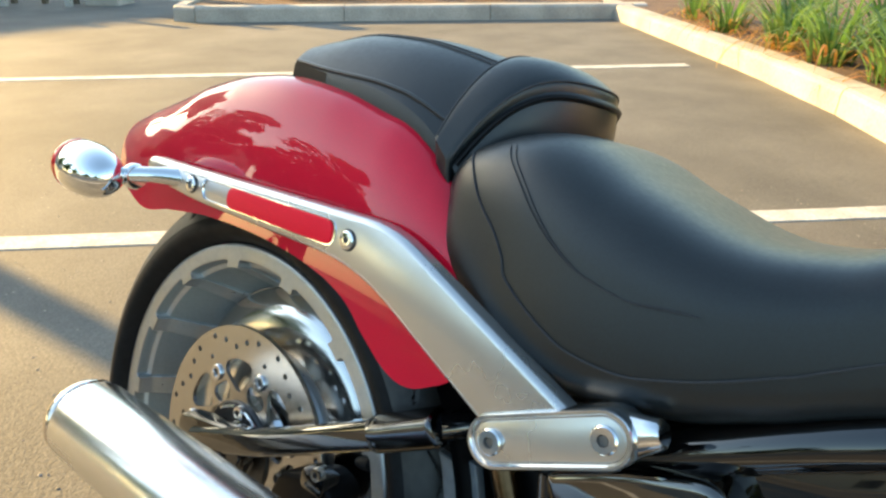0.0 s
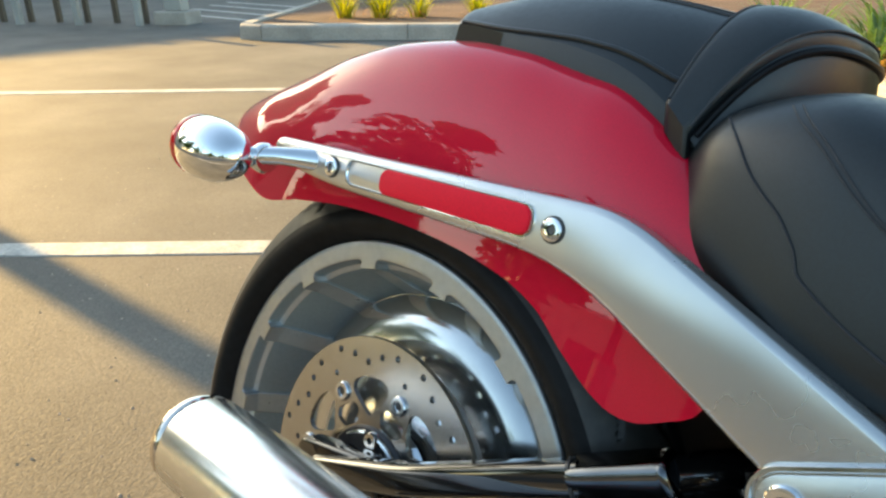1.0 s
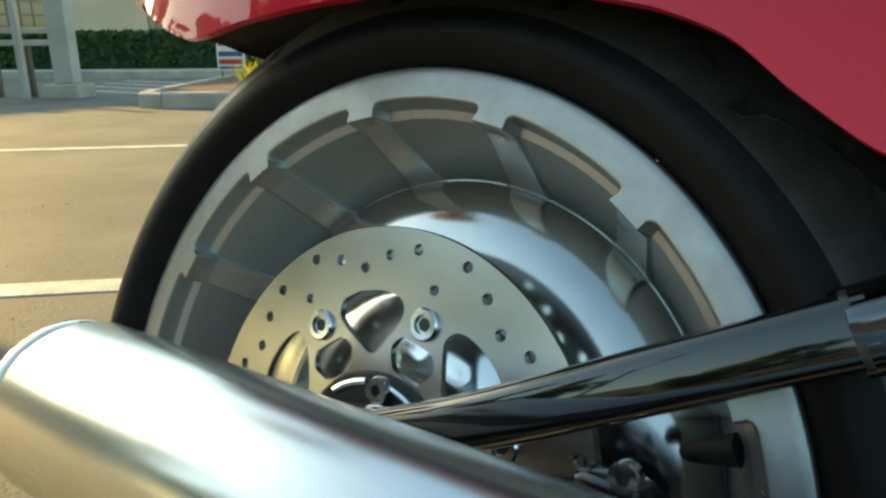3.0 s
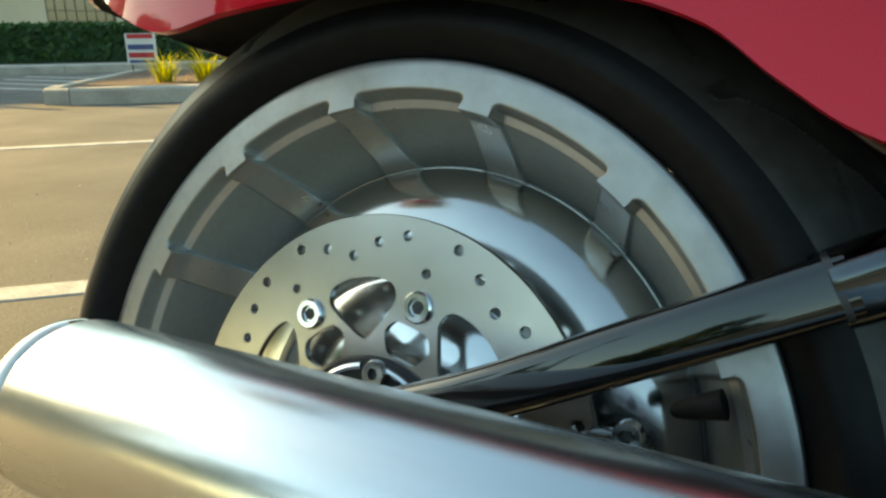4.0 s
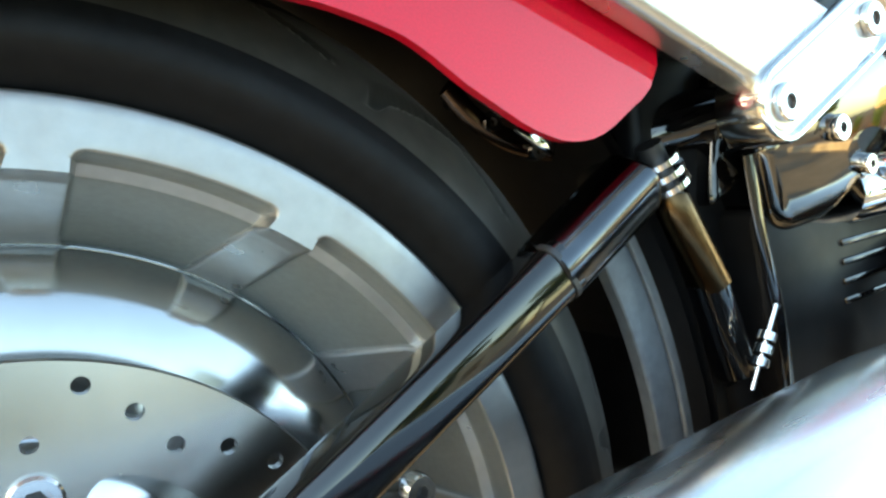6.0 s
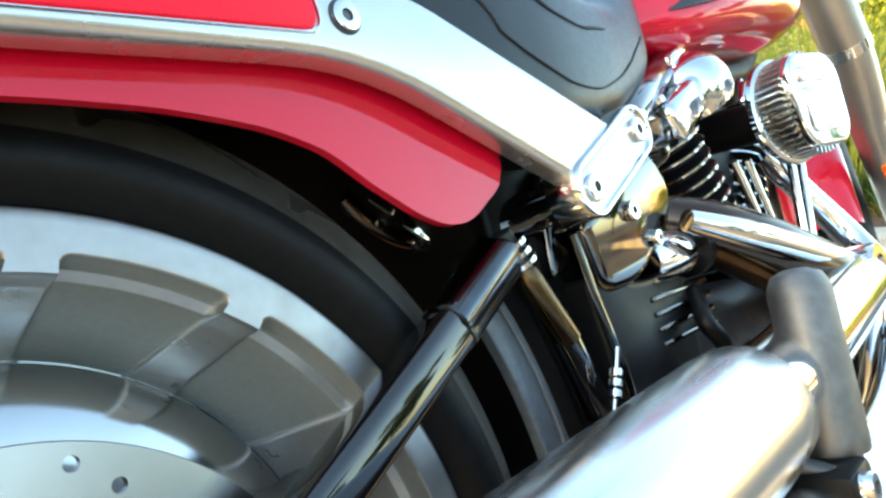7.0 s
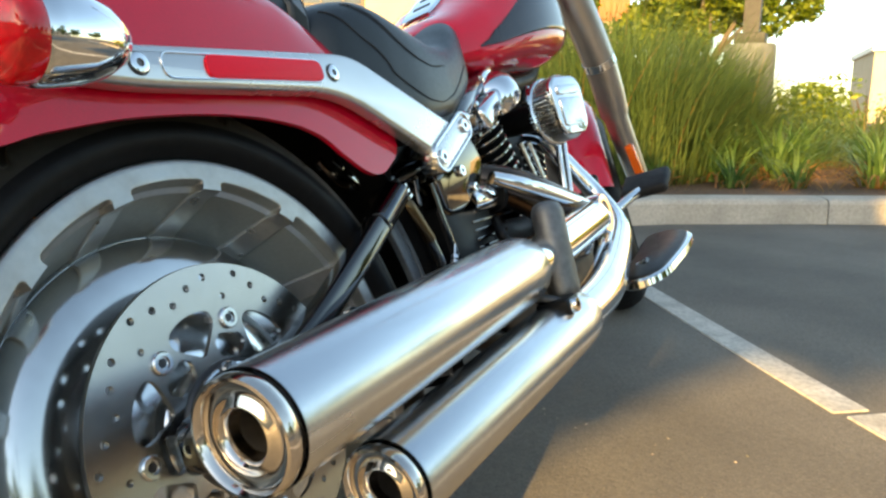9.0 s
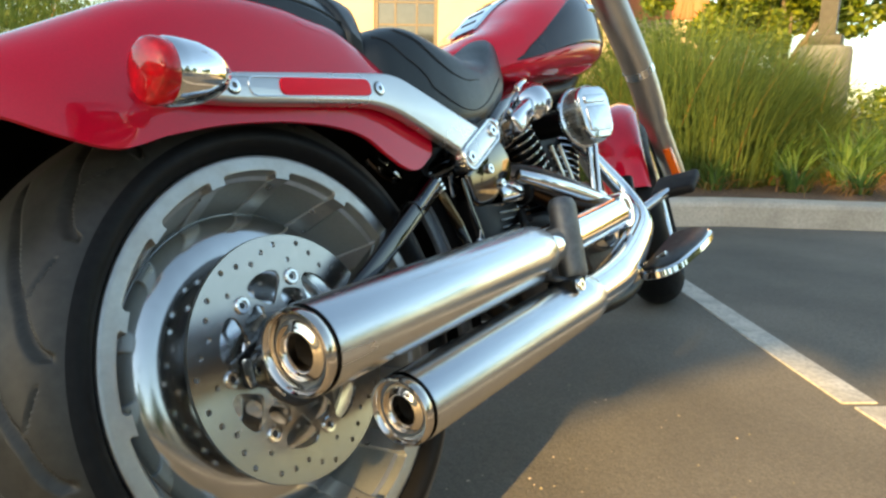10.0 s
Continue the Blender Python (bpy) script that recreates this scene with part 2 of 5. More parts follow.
def tube(points, radius, segs=16, steps=8, bm=None, mat=0, caps=True, squash=(1, 1), power=1.0):
    """A pipe along a smooth path. radius: a number, or a list with one for each given point."""
    path = smooth_path(points, steps)
    n = len(path)
    rad = radius if isinstance(radius, (list, tuple)) else [radius, radius]
    rings = []
    side = None
    for i, p in enumerate(path):
        d = (path[min(i + 1, n - 1)] - path[max(i - 1, 0)]).normalized()
        if side is None:
            side = d.orthogonal().normalized() if abs(d.y) > 0.95 else Vector((0, 1, 0)).cross(d).normalized()
        side = (side - d * side.dot(d)).normalized()
        up = d.cross(side)
        f = i / (n - 1) * (len(rad) - 1)
        k = min(int(f), len(rad) - 2)
        r = rad[k] + (rad[k + 1] - rad[k]) * (f - k)
        ring = []
        for q in range(segs):
            cs, sn = math.cos(2 * math.pi * q / segs), math.sin(2 * math.pi * q / segs)
            cs, sn = math.copysign(abs(cs) ** power, cs), math.copysign(abs(sn) ** power, sn)
            ring.append(p + side * (r * squash[0] * cs) + up * (r * squash[1] * sn))
        rings.append(ring)
    return loft(rings, bm=bm, mat=mat, caps=caps)


def rounded(points, r, steps=5):
    """A closed 2D outline with its corners rounded."""
    n = len(points)
    out = []
    for i in range(n):
        p, a, b = Vector(points[i]), Vector(points[i - 1]), Vector(points[(i + 1) % n])
        rr = r[i] if isinstance(r, (list, tuple)) else r
        da, db = (a - p), (b - p)
        k = min(rr, da.length * 0.49, db.length * 0.49)
        s, e = p + da.normalized() * k, p + db.normalized() * k
        for j in range(steps + 1):
            t = j / steps
            out.append((1 - t) ** 2 * s + 2 * t * (1 - t) * p + t * t * e)
    return out


def inset(outline, d):
    """The outline moved inwards by d; it may run either way round."""
    n = len(outline)
    area = sum(outline[i].x * outline[(i + 1) % n].y - outline[(i + 1) % n].x * outline[i].y for i in range(n))
    sgn = 1 if area > 0 else -1
    out = []
    for i in range(n):
        t = outline[(i + 1) % n] - outline[i - 1]
        t = t.normalized() if t.length > 1e-9 else Vector((1, 0))
        out.append(outline[i] + Vector((-t.y, t.x)) * d * sgn)
    return out


def slab(outline, y_back, y_front, bevel=0.002, bm=None, mat=0, mat_edge=None):
    """An outline in x and z, given depth along y, with a rounded front edge."""
    sgn = 1 if y_front > y_back else -1
    rings = [[(p.x, y_back, p.y) for p in outline]]
    for k in range(4):
        a = k / 3 * math.pi / 2
        o = inset(outline, bevel * (1 - math.cos(a)))
        rings.append([(p.x, y_front - sgn * bevel * (1 - math.sin(a)), p.y) for p in o])
    bm = loft(rings, bm=bm, mat=mat)
    return bm


def block(x0, x1, y0, y1, z0, z1, bevel=0.0, bm=None, mat=0, segs=2):
    bm = bm or bmesh.new()
    made = bmesh.ops.create_cube(bm, size=1, matrix=Matrix.LocRotScale(((x0 + x1) / 2, (y0 + y1) / 2, (z0 + z1) / 2), None, (x1 - x0, y1 - y0, z1 - z0)))["verts"]
    if bevel:
        edges = list({e for v in made for e in v.link_edges})
        bmesh.ops.bevel(bm, geom=edges, offset=bevel, segments=segs, affect="EDGES", profile=0.5)
    if mat:
        for f in bm.faces:
            f.material_index = mat
    return bm


def moved(bm, m):
    bmesh.ops.transform(bm, matrix=m, verts=bm.verts[:])
    return bm


def bolt_mesh(r=0.008, h=0.006, hole=0.42):
    """A round socket-head screw that faces -y."""
    bm = lathe([(0.0001, 0), (r, 0), (r, -h * 0.7), (r * 0.88, -h), (r * hole, -h)], segs=24)
    return lathe([(r * hole, -h), (r * hole * 0.92, -h * 0.4), (0.0001, -h * 0.4)], segs=6, bm=bm, mat=1)


def bolt(name, at, parent, r=0.008, h=0.006, mat=None, turn=(0, 0, 0)):
    return part(name, moved(bolt_mesh(r, h), pose(*at, *turn)), [mat or CHROME, SHIELD], parent)


def interp(table, x):
    """Smoothly read a table of (x, value, ...) rows."""
    xs = [r[0] for r in table]
    if x <= xs[0]:
        return table[0][1:]
    if x >= xs[-1]:
        return table[-1][1:]
    for i in range(len(xs) - 1):
        if xs[i] <= x <= xs[i + 1]:
            t = (x - xs[i]) / (xs[i + 1] - xs[i])
            p0, p1, p2, p3 = table[max(i - 1, 0)], table[i], table[i + 1], table[min(i + 2, len(xs) - 1)]
            res = []
            for k in range(1, len(p1)):
                lim = (p2[k] - p1[k])
                m1 = 0.5 * (p2[k] - p0[k]) if i > 0 else lim
                m2 = 0.5 * (p3[k] - p1[k]) if i < len(xs) - 2 else lim
                h00, h10, h01, h11 = 2 * t ** 3 - 3 * t * t + 1, t ** 3 - 2 * t * t + t, -2 * t ** 3 + 3 * t * t, t ** 3 - t * t
                res.append(h00 * p1[k] + h10 * m1 + h01 * p2[k] + h11 * m2)
            return res


def sstep(a, b, x):
    t = max(0.0, min(1.0, (x - a) / (b - a)))
    return t * t * (3 - 2 * t)


# ---------------------------------------------------------------- ground
tagged(part("ground", block(-150, 150, -150, 150, -0.4, 0.0), ASPHALT, smooth=False), "weathered asphalt of a car park with pale stains", "ground", kind="structure")


def strip(name, pts, width, z, mat, label, thick=0.004):
    bm = bmesh.new()
    a, b = Vector(pts[0]), Vector(pts[1])
    d = (b - a).normalized()
    nrm = Vector((-d.y, d.x)) * width / 2
    n = max(2, int((b - a).length / 0.25))
    rings = []
    for i in range(n + 1):
        p = a.lerp(b, i / n)
        w = 1 + 0.10 * noise.noise((p.x * 3, p.y * 3, 0)), 1 + 0.10 * noise.noise((p.x * 3, p.y * 3, 7))
        rings.append([(p.x + nrm.x * w[0], p.y + nrm.y * w[0], z), (p.x + nrm.x * w[0] * 0.97, p.y + nrm.y * w[0] * 0.97, z + thick),
                      (p.x - nrm.x * w[1] * 0.97, p.y - nrm.y * w[1] * 0.97, z + thick), (p.x - nrm.x * w[1], p.y - nrm.y * w[1], z)])
    loft(rings, bm=bm)
    return tagged(part(name, bm, mat, smooth=False), label, "parking line", kind="structure", group="parking lines")


strip("parking_line", [(-6.0, -4.01), (0.98, 3.06)], 0.10, 0.0, LINE_PAINT, "worn white parking bay line on asphalt")
strip("parking_line", [(-9.0, -3.4), (-1.35, 4.62)], 0.10, 0.0, LINE_PAINT, "worn white parking bay line on asphalt")
strip("parking_line", [(3.2, 0.98), (1.20, -0.525)], 0.085, 0.0, LINE_PAINT, "worn white parking bay line on asphalt")
strip("parking_line", [(1.20, -0.56), (-3.2, -4.1)], 0.11, 0.0, LINE_PAINT, "scuffed white parking bay line on asphalt")

# ---------------------------------------------------------------- motorcycle
LEAN = -18.78
bike = new("motorcycle")
bike.matrix_world = pose(0, 0, 0.0069, LEAN, 0, 0)
tagged(bike, "red cruiser motorcycle with chrome exhaust leaning on its stand", "motorcycle")
AX = 0.325


# ---- rear wheel
def sstep_mix(t):
    """0..1 with finer steps near both ends."""
    return 0.45 * t + 0.55 * t * t * (3 - 2 * t)


def wheel_face(r, a):
    """Depth of the wheel's face behind its outer plane, and the material there."""
    step = 360 / 14
    off = (math.degrees(a) - 78.5 + step / 2) % step - step / 2          # degrees from the middle of a spoke
    if r > 0.2235:
        return 0.0, 0
    if r > 0.186:
        q = (0.2235 - r) / 0.0375
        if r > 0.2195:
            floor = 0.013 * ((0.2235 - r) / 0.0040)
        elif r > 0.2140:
            floor = 0.013 + 0.0035 * (0.2195 - r) / 0.0055       # fillet under the rim, coloured paler for the light it catches
        else:
            floor = 0.0165 + 0.0665 * ((0.2140 - r) / 0.0265)
        if r > 0.2139:
            ridge = 0.0                                          # a tab of the rim between two pockets
        else:
            ridge = (0.0115 + 0.0665 * ((0.2140 - r) / 0.0280)) * sstep(0.2139, 0.2108, r)
        half = 2.4 + (3.0 * q if off > 0 else 0.0)
        side, top, end, c = radians(abs(off) - half) * r, 0.2235 - r, (r - 0.1866) * 2.0, 0.0060
        if side < c and top < c:
            edge = c - math.hypot(c - max(side, -0.01), c - top)
        elif side < 0.005 and end < 0.005:
            edge = 0.005 - math.hypot(0.005 - max(side, -0.01), 0.005 - end)
        else:
            edge = min(side, top, end)
        k = sstep(0.0, 0.0026, edge)
        inner = max(floor, ridge + 0.003)
        # The fillet band gets the lighter ridge metal as painted-in light.
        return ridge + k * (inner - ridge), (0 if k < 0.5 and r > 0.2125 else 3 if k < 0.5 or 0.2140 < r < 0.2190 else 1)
    u = max(0.0, (r - 0.090) / 0.0961)                               # polished dome behind the disc
    return 0.078 - 0.029 * max(0.0, 1 - u ** 4.2) ** 0.62, (2 if r > 0.116 else 3)


def rear_wheel():
    bm = bmesh.new()
    segs = 14 * 64
    radii = [0.242, 0.2415, 0.240, 0.236, 0.231, 0.227, 0.2237] + [0.2232 - 0.0006 * i for i in range(15)] + [0.2142, 0.2139, 0.2134, 0.2129, 0.2124, 0.2119, 0.2114, 0.2109] + [0.2100 - 0.0012 * i for i in range(18)] \
        + [0.1885, 0.1876, 0.1868, 0.1860, 0.1857, 0.1852, 0.1845, 0.1837, 0.1828, 0.1818, 0.1807, 0.1795, 0.1782, 0.1768, 0.1754, 0.174] + [0.1725 - 0.0015 * i for i in range(36)] + [0.116, 0.1155, 0.10, 0.07]
    rows = []
    info = []
    for r in radii:
        row, inf = [], []
        for k in range(segs):
            q = min(1.0, max(0.0, (0.2235 - r) / 0.0375))
            i = k % 64
            spoke = 4.8 + 3.0 * q
            off = -2.4 + spoke * i / 16 if i < 16 else spoke - 2.4 + (360 / 14 - spoke) * sstep_mix((i - 16) / 48)
            a = radians(78.5 + off + 360 / 14 * (k // 64))
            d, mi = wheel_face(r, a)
            if r >= 0.242:
                d = 0.004
            elif r >= 0.2415:
                d = 0.001
            row.append(bm.verts.new((r * math.cos(a), -0.108 + d, AX + r * math.sin(a))))
            inf.append(mi)
        rows.append(row)
        info.append(inf)
    for i in range(len(rows) - 1):
        for k in range(segs):
            j = (k + 1) % segs
            f = bm.faces.new((rows[i][k], rows[i][j], rows[i + 1][j], rows[i + 1][k]))
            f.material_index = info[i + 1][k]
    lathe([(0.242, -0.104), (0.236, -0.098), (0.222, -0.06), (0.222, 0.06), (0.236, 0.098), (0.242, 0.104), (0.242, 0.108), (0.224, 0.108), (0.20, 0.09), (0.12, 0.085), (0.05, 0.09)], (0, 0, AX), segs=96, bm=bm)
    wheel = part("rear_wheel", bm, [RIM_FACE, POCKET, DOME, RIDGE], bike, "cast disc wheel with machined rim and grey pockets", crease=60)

    # tyre
    bm = bmesh.new()
    na, ns = 1200, 150

    def section(s):
        """Half-width fraction s in -1..1 gives (radius, y)."""
        y = 0.122 * math.sin(s * math.pi / 2)
        if abs(s) < 0.93:
            r = 0.2425 + 0.0825 * max(0.0, 1 - abs(y / 0.1235) ** 2.7) ** 0.5
        else:
            r = 0.2425
        if abs(s) > 0.88:
            t = (abs(s) - 0.88) / 0.12
            r = (0.2425 + 0.0825 * max(0.0, 1 - abs(0.122 * math.sin(0.88 * math.pi / 2) / 0.1235) ** 2.7) ** 0.5) * (1 - t) + 0.2425 * t
            y = math.copysign(0.1198 * (1 - t) + 0.104 * t + 0.006 * math.sin(t * math.pi), s)
        return r, y

    HOOK = [(0.025, 0.0), (0.045, 6.0), (0.068, 13.3), (0.09, 24.0), (0.103, 31.6), (0.112, 33.6), (0.121, 34.4)]

    def groove(a, y, r):
        side = -1 if y < 0 else 1
        u = abs(y)
        depth = 0.0
        deg = math.degrees(a) + (11.25 if side > 0 else 0)
        if 0.024 < u < 0.116:
            c = interp(HOOK, u)[0]
            slope = radians(interp(HOOK, min(u + 0.002, 0.121))[0] - interp(HOOK, u - 0.002)[0]) / 0.004 * r
            d = (deg - 131.3 - c + 11.25) % 22.5 - 11.25
            dist = abs(radians(d) * r) / math.hypot(1, slope)
            depth = (1 - sstep(0.0020, 0.0052, dist)) * sstep(0.024, 0.03, u) * (1 - sstep(0.106, 0.115, u))
        if 0.094 < u < 0.106:
            d = (deg - 150.2 + (u - 0.10) * 700 + 11.25) % 22.5 - 11.25
            depth = max(depth, (1 - sstep(0.0014, 0.0042, abs(radians(d) * r))) * 0.7 * sstep(0.094, 0.097, u) * (1 - sstep(0.103, 0.106, u)))
        return depth * 0.0075

    rows = []
    for k in range(na):
        a = 2 * math.pi * k / na
        row = []
        for i in range(ns + 1):
            s = -1 + 2 * i / ns
            r, y = section(s)
            r -= groove(a, y, r) if r > 0.264 else 0
            row.append(bm.verts.new((r * math.cos(a), y, AX + r * math.sin(a))))
        rows.append(row)
    for k in range(na):
        j = (k + 1) % na
        for i in range(ns):
            f = bm.faces.new((rows[k][i], rows[k][i + 1], rows[j][i + 1], rows[j][i]))
            f.material_index = 1 if abs(section(-1 + 2 * (i + 0.5) / ns)[1]) < 0.117 and 10 < i < ns - 10 else 0
    part("tyre", bm, [RUBBER, TREAD], wheel, "wide black tyre with curved tread grooves", crease=75)
    part("hub", lathe([(0.0001, -0.118), (0.030, -0.118), (0.034, -0.112), (0.036, -0.098), (0.048, -0.094), (0.052, -0.080), (0.058, -0.074), (0.104, -0.070), (0.109, -0.066), (0.111, -0.040)], (0, 0, AX), segs=64), POLISHED, wheel)

    # brake disc: a pierced plate
    bm = lathe([(0.050, -0.096), (0.146, -0.096), (0.146, -0.100), (0.1455, -0.101), (0.0505, -0.101), (0.050, -0.100)], (0, 0, AX), segs=180, closed_profile=True)
    disc = part("brake_disc", bm, DISC_STEEL, wheel, "drilled steel brake disc")
    cut = bmesh.new()
    for k in range(7):
        a0 = 128.6 - k * 360 / 7
        for da, r, s in ((1.5, 0.1150, 0.0033), (-5.2, 0.1365, 0.0036), (-14.2, 0.1290, 0.0036), (-23.2, 0.1208, 0.0036), (-32.2, 0.1283, 0.0036), (-41.2, 0.1340, 0.0036)):
            a = radians(a0 + da)
            loft([[(r * math.cos(a) + s * math.cos(q), y, AX + r * math.sin(a) + s * math.sin(q)) for q in [math.pi * w / 6 for w in range(12)]] for y in (-0.12, -0.08)], bm=cut)
        ring = []
        for aa, rr in ((-9.5, 0.094), (-12, 0.1035), (-19, 0.1065), (-25.7, 0.1070), (-33, 0.1065), (-39.5, 0.1035), (-41.5, 0.095), (-39, 0.086), (-29, 0.069), (-25.7, 0.0675), (-22, 0.070), (-12.5, 0.085)):
            a = radians(a0 + aa)
            ring.append(Vector((rr * math.cos(a), AX + rr * math.sin(a))))
        o = rounded([tuple(q) for q in ring], 0.006, 3)
        loft([[(q.x, -0.12, q.y) for q in o], [(q.x, -0.08, q.y) for q in o]], bm=cut)
        ring = []
        for aa, rr in ((0, 0.0815), (9, 0.082), (14, 0.074), (10, 0.0605), (-10, 0.0605), (-14, 0.074), (-9, 0.082)):
            a = radians(a0 + aa)
            ring.append(Vector((rr * math.cos(a), AX + rr * math.sin(a))))
        o = rounded([tuple(q) for q in ring], 0.004, 3)
        loft([[(q.x, -0.12, q.y) for q in o], [(q.x, -0.08, q.y) for q in o]], bm=cut)
    cutter = part("cutter", cut, BLACK_SATIN, wheel)
    mod = disc.modifiers.new("holes", "BOOLEAN")
    mod.operation, mod.solver, mod.object = "DIFFERENCE", "EXACT", cutter
    bpy.context.view_layer.update()
    pierced = bpy.data.meshes.new_from_object(disc.evaluated_get(bpy.context.evaluated_depsgraph_get()))
    disc.modifiers.clear()
    disc.data = pierced
    bpy.data.objects.remove(cutter)
    pierced.shade_smooth()
    pierced.set_sharp_from_angle(angle=radians(30))
    for k in range(7):
        a = radians(128.6 - k * 360 / 7)
        at = (0.0945 * math.cos(a), -0.101, AX + 0.0945 * math.sin(a))
        screw = part("disc_bolt", moved(lathe([(0.0001, 0.001), (0.0100, 0.001), (0.0100, -0.0022), (0.0088, -0.0034), (0.0058, -0.0034), (0.0052, -0.0012), (0.0001, -0.0012)], segs=24), pose(*at)), POLISHED, wheel)
        part("socket", moved(lathe([(0.0001, -0.0016), (0.0040, -0.0016), (0.0046, -0.0010)], segs=6), pose(*at)), DARK_METAL, screw)
    return wheel


rear_wheel()

# ---- rear fender: (x, half width, lower edge, crown)
FENDER = [(-0.405, 0.030, 0.628, 0.632), (-0.396, 0.060, 0.625, 0.638), (-0.36, 0.093, 0.620, 0.653), (-0.32, 0.117, 0.615, 0.669), (-0.28, 0.136, 0.607, 0.684), (-0.235, 0.148, 0.585, 0.701),
          (-0.185, 0.151, 0.570, 0.720), (-0.13, 0.151, 0.581, 0.740), (-0.06, 0.150, 0.591, 0.757), (0.02, 0.150, 0.594, 0.765), (0.09, 0.150, 0.590, 0.761), (0.14, 0.150, 0.581, 0.751),
          (0.173, 0.15, 0.568, 0.745), (0.20, 0.15, 0.547, 0.733), (0.236, 0.15, 0.525, 0.710), (0.262, 0.15, 0.521, 0.690), (0.285, 0.15, 0.531, 0.672), (0.308, 0.15, 0.550, 0.65), (0.315, 0.148, 0.61, 0.645)]


def rear_fender():
    bm = bmesh.new()
    n, m = 110, 96

    def surface(x, f, shrink):
        w, lo, top = interp(FENDER, x)
        u = 2 * f - 1
        a = math.copysign(abs(u) ** 2.2, u) * math.pi / 2
        k = sstep(-0.05, -0.35, x)
        sy = math.copysign(abs(math.sin(a)) ** (0.30 + 0.24 * k), a)
        cz = max(0.0, math.cos(a)) ** (0.47 + 0.22 * k)
        return (x, sy * (w - shrink), lo + (top - shrink - lo) * cz)

    for shrink, mi in ((0.0, 0), (0.006, 1)):
        rows = []
        for i in range(n + 1):
            x = FENDER[0][0] + (FENDER[-1][0] - FENDER[0][0]) * i / n
            rows.append([surface(x, j / m, shrink) for j in range(m + 1)])
        loft(rows, closed=False, bm=bm, mat=mi)
    bm.verts.ensure_lookup_table()
    k = (n + 1) * (m + 1)
    for i in range(n):
        for j in (0, m):
            a, b = i * (m + 1) + j, (i + 1) * (m + 1) + j
            bm.faces.new((bm.verts[a], bm.verts[b], bm.verts[b + k], bm.verts[a + k]))
    for i in (0, n):
        for j in range(m):
            a, b = i * (m + 1) + j, i * (m + 1) + j + 1
            bm.faces.new((bm.verts[a], bm.verts[b], bm.verts[b + k], bm.verts[a + k]))
    return part("rear_fender", bm, [RED, BLACK_SATIN], bike, "glossy red rear fender")


rear_fender()


# ---- fender struts, their plates, reflectors and screws
def strut(side):
    s = -side
    outline = rounded([(-0.153, 0.631), (-0.147, 0.6395), (0.230, 0.6545), (0.426, 0.571), (0.394, 0.515), (0.197, 0.610), (-0.057, 0.609), (-0.143, 0.616)], [0.008, 0.008, 0.03, 0.01, 0.01, 0.05, 0.03, 0.008])
    bm = slab(outline, side * 0.157, side * 0.174, 0.006)
    bmesh.ops.remove_doubles(bm, verts=bm.verts[:], dist=2e-4)
    ob = part("fender_strut", bm, SATIN_SILVER, bike, "satin silver fender strut", crease=60)
    recess = rounded([(-0.035, 0.6145), (-0.036, 0.638), (0.170, 0.6435), (0.171, 0.6185)], 0.0115, 6)
    bm = bmesh.new()
    o1, o2 = recess, inset(recess, 0.0022)
    loft([[(p.x, side * 0.1738, p.y) for p in o1], [(p.x, side * 0.1755, p.y) for p in inset(recess, 0.0006)], [(p.x, side * 0.1755, p.y) for p in inset(recess, 0.0016)], [(p.x, side * 0.1742, p.y) for p in o2]], bm=bm, caps=False)
    part("reflector_surround", bm, CHROME, ob)
    lens = rounded([(0.010, 0.6165), (0.010, 0.638), (0.166, 0.642), (0.167, 0.6195)], 0.0105, 6)
    part("reflector", slab(lens, side * 0.1738, side * 0.1768, 0.0015), REFLECTOR, ob, "red reflector strip")
    for x, z in ((-0.056, 0.626), (0.186, 0.630)):
        b = bolt_mesh(0.0082, 0.0018)
        # Dark disc round the head stands for the shaded recess of the screw.
        washer = lathe([(0.0001, 0.001), (0.0098, 0.001), (0.0098, -0.0006), (0.0095, -0.0010), (0.0001, -0.0010)], segs=24)
        part("washer", moved(washer, pose(x, side * 0.174, z, 0, 0, 0 if side < 0 else 180)), DARK_METAL, ob)
        part("screw", moved(b, pose(x, side * 0.175, z, 0, 0, 0 if side < 0 else 180)), [CHROME, SHIELD], ob)
    return ob


strut(-1)
strut(1)


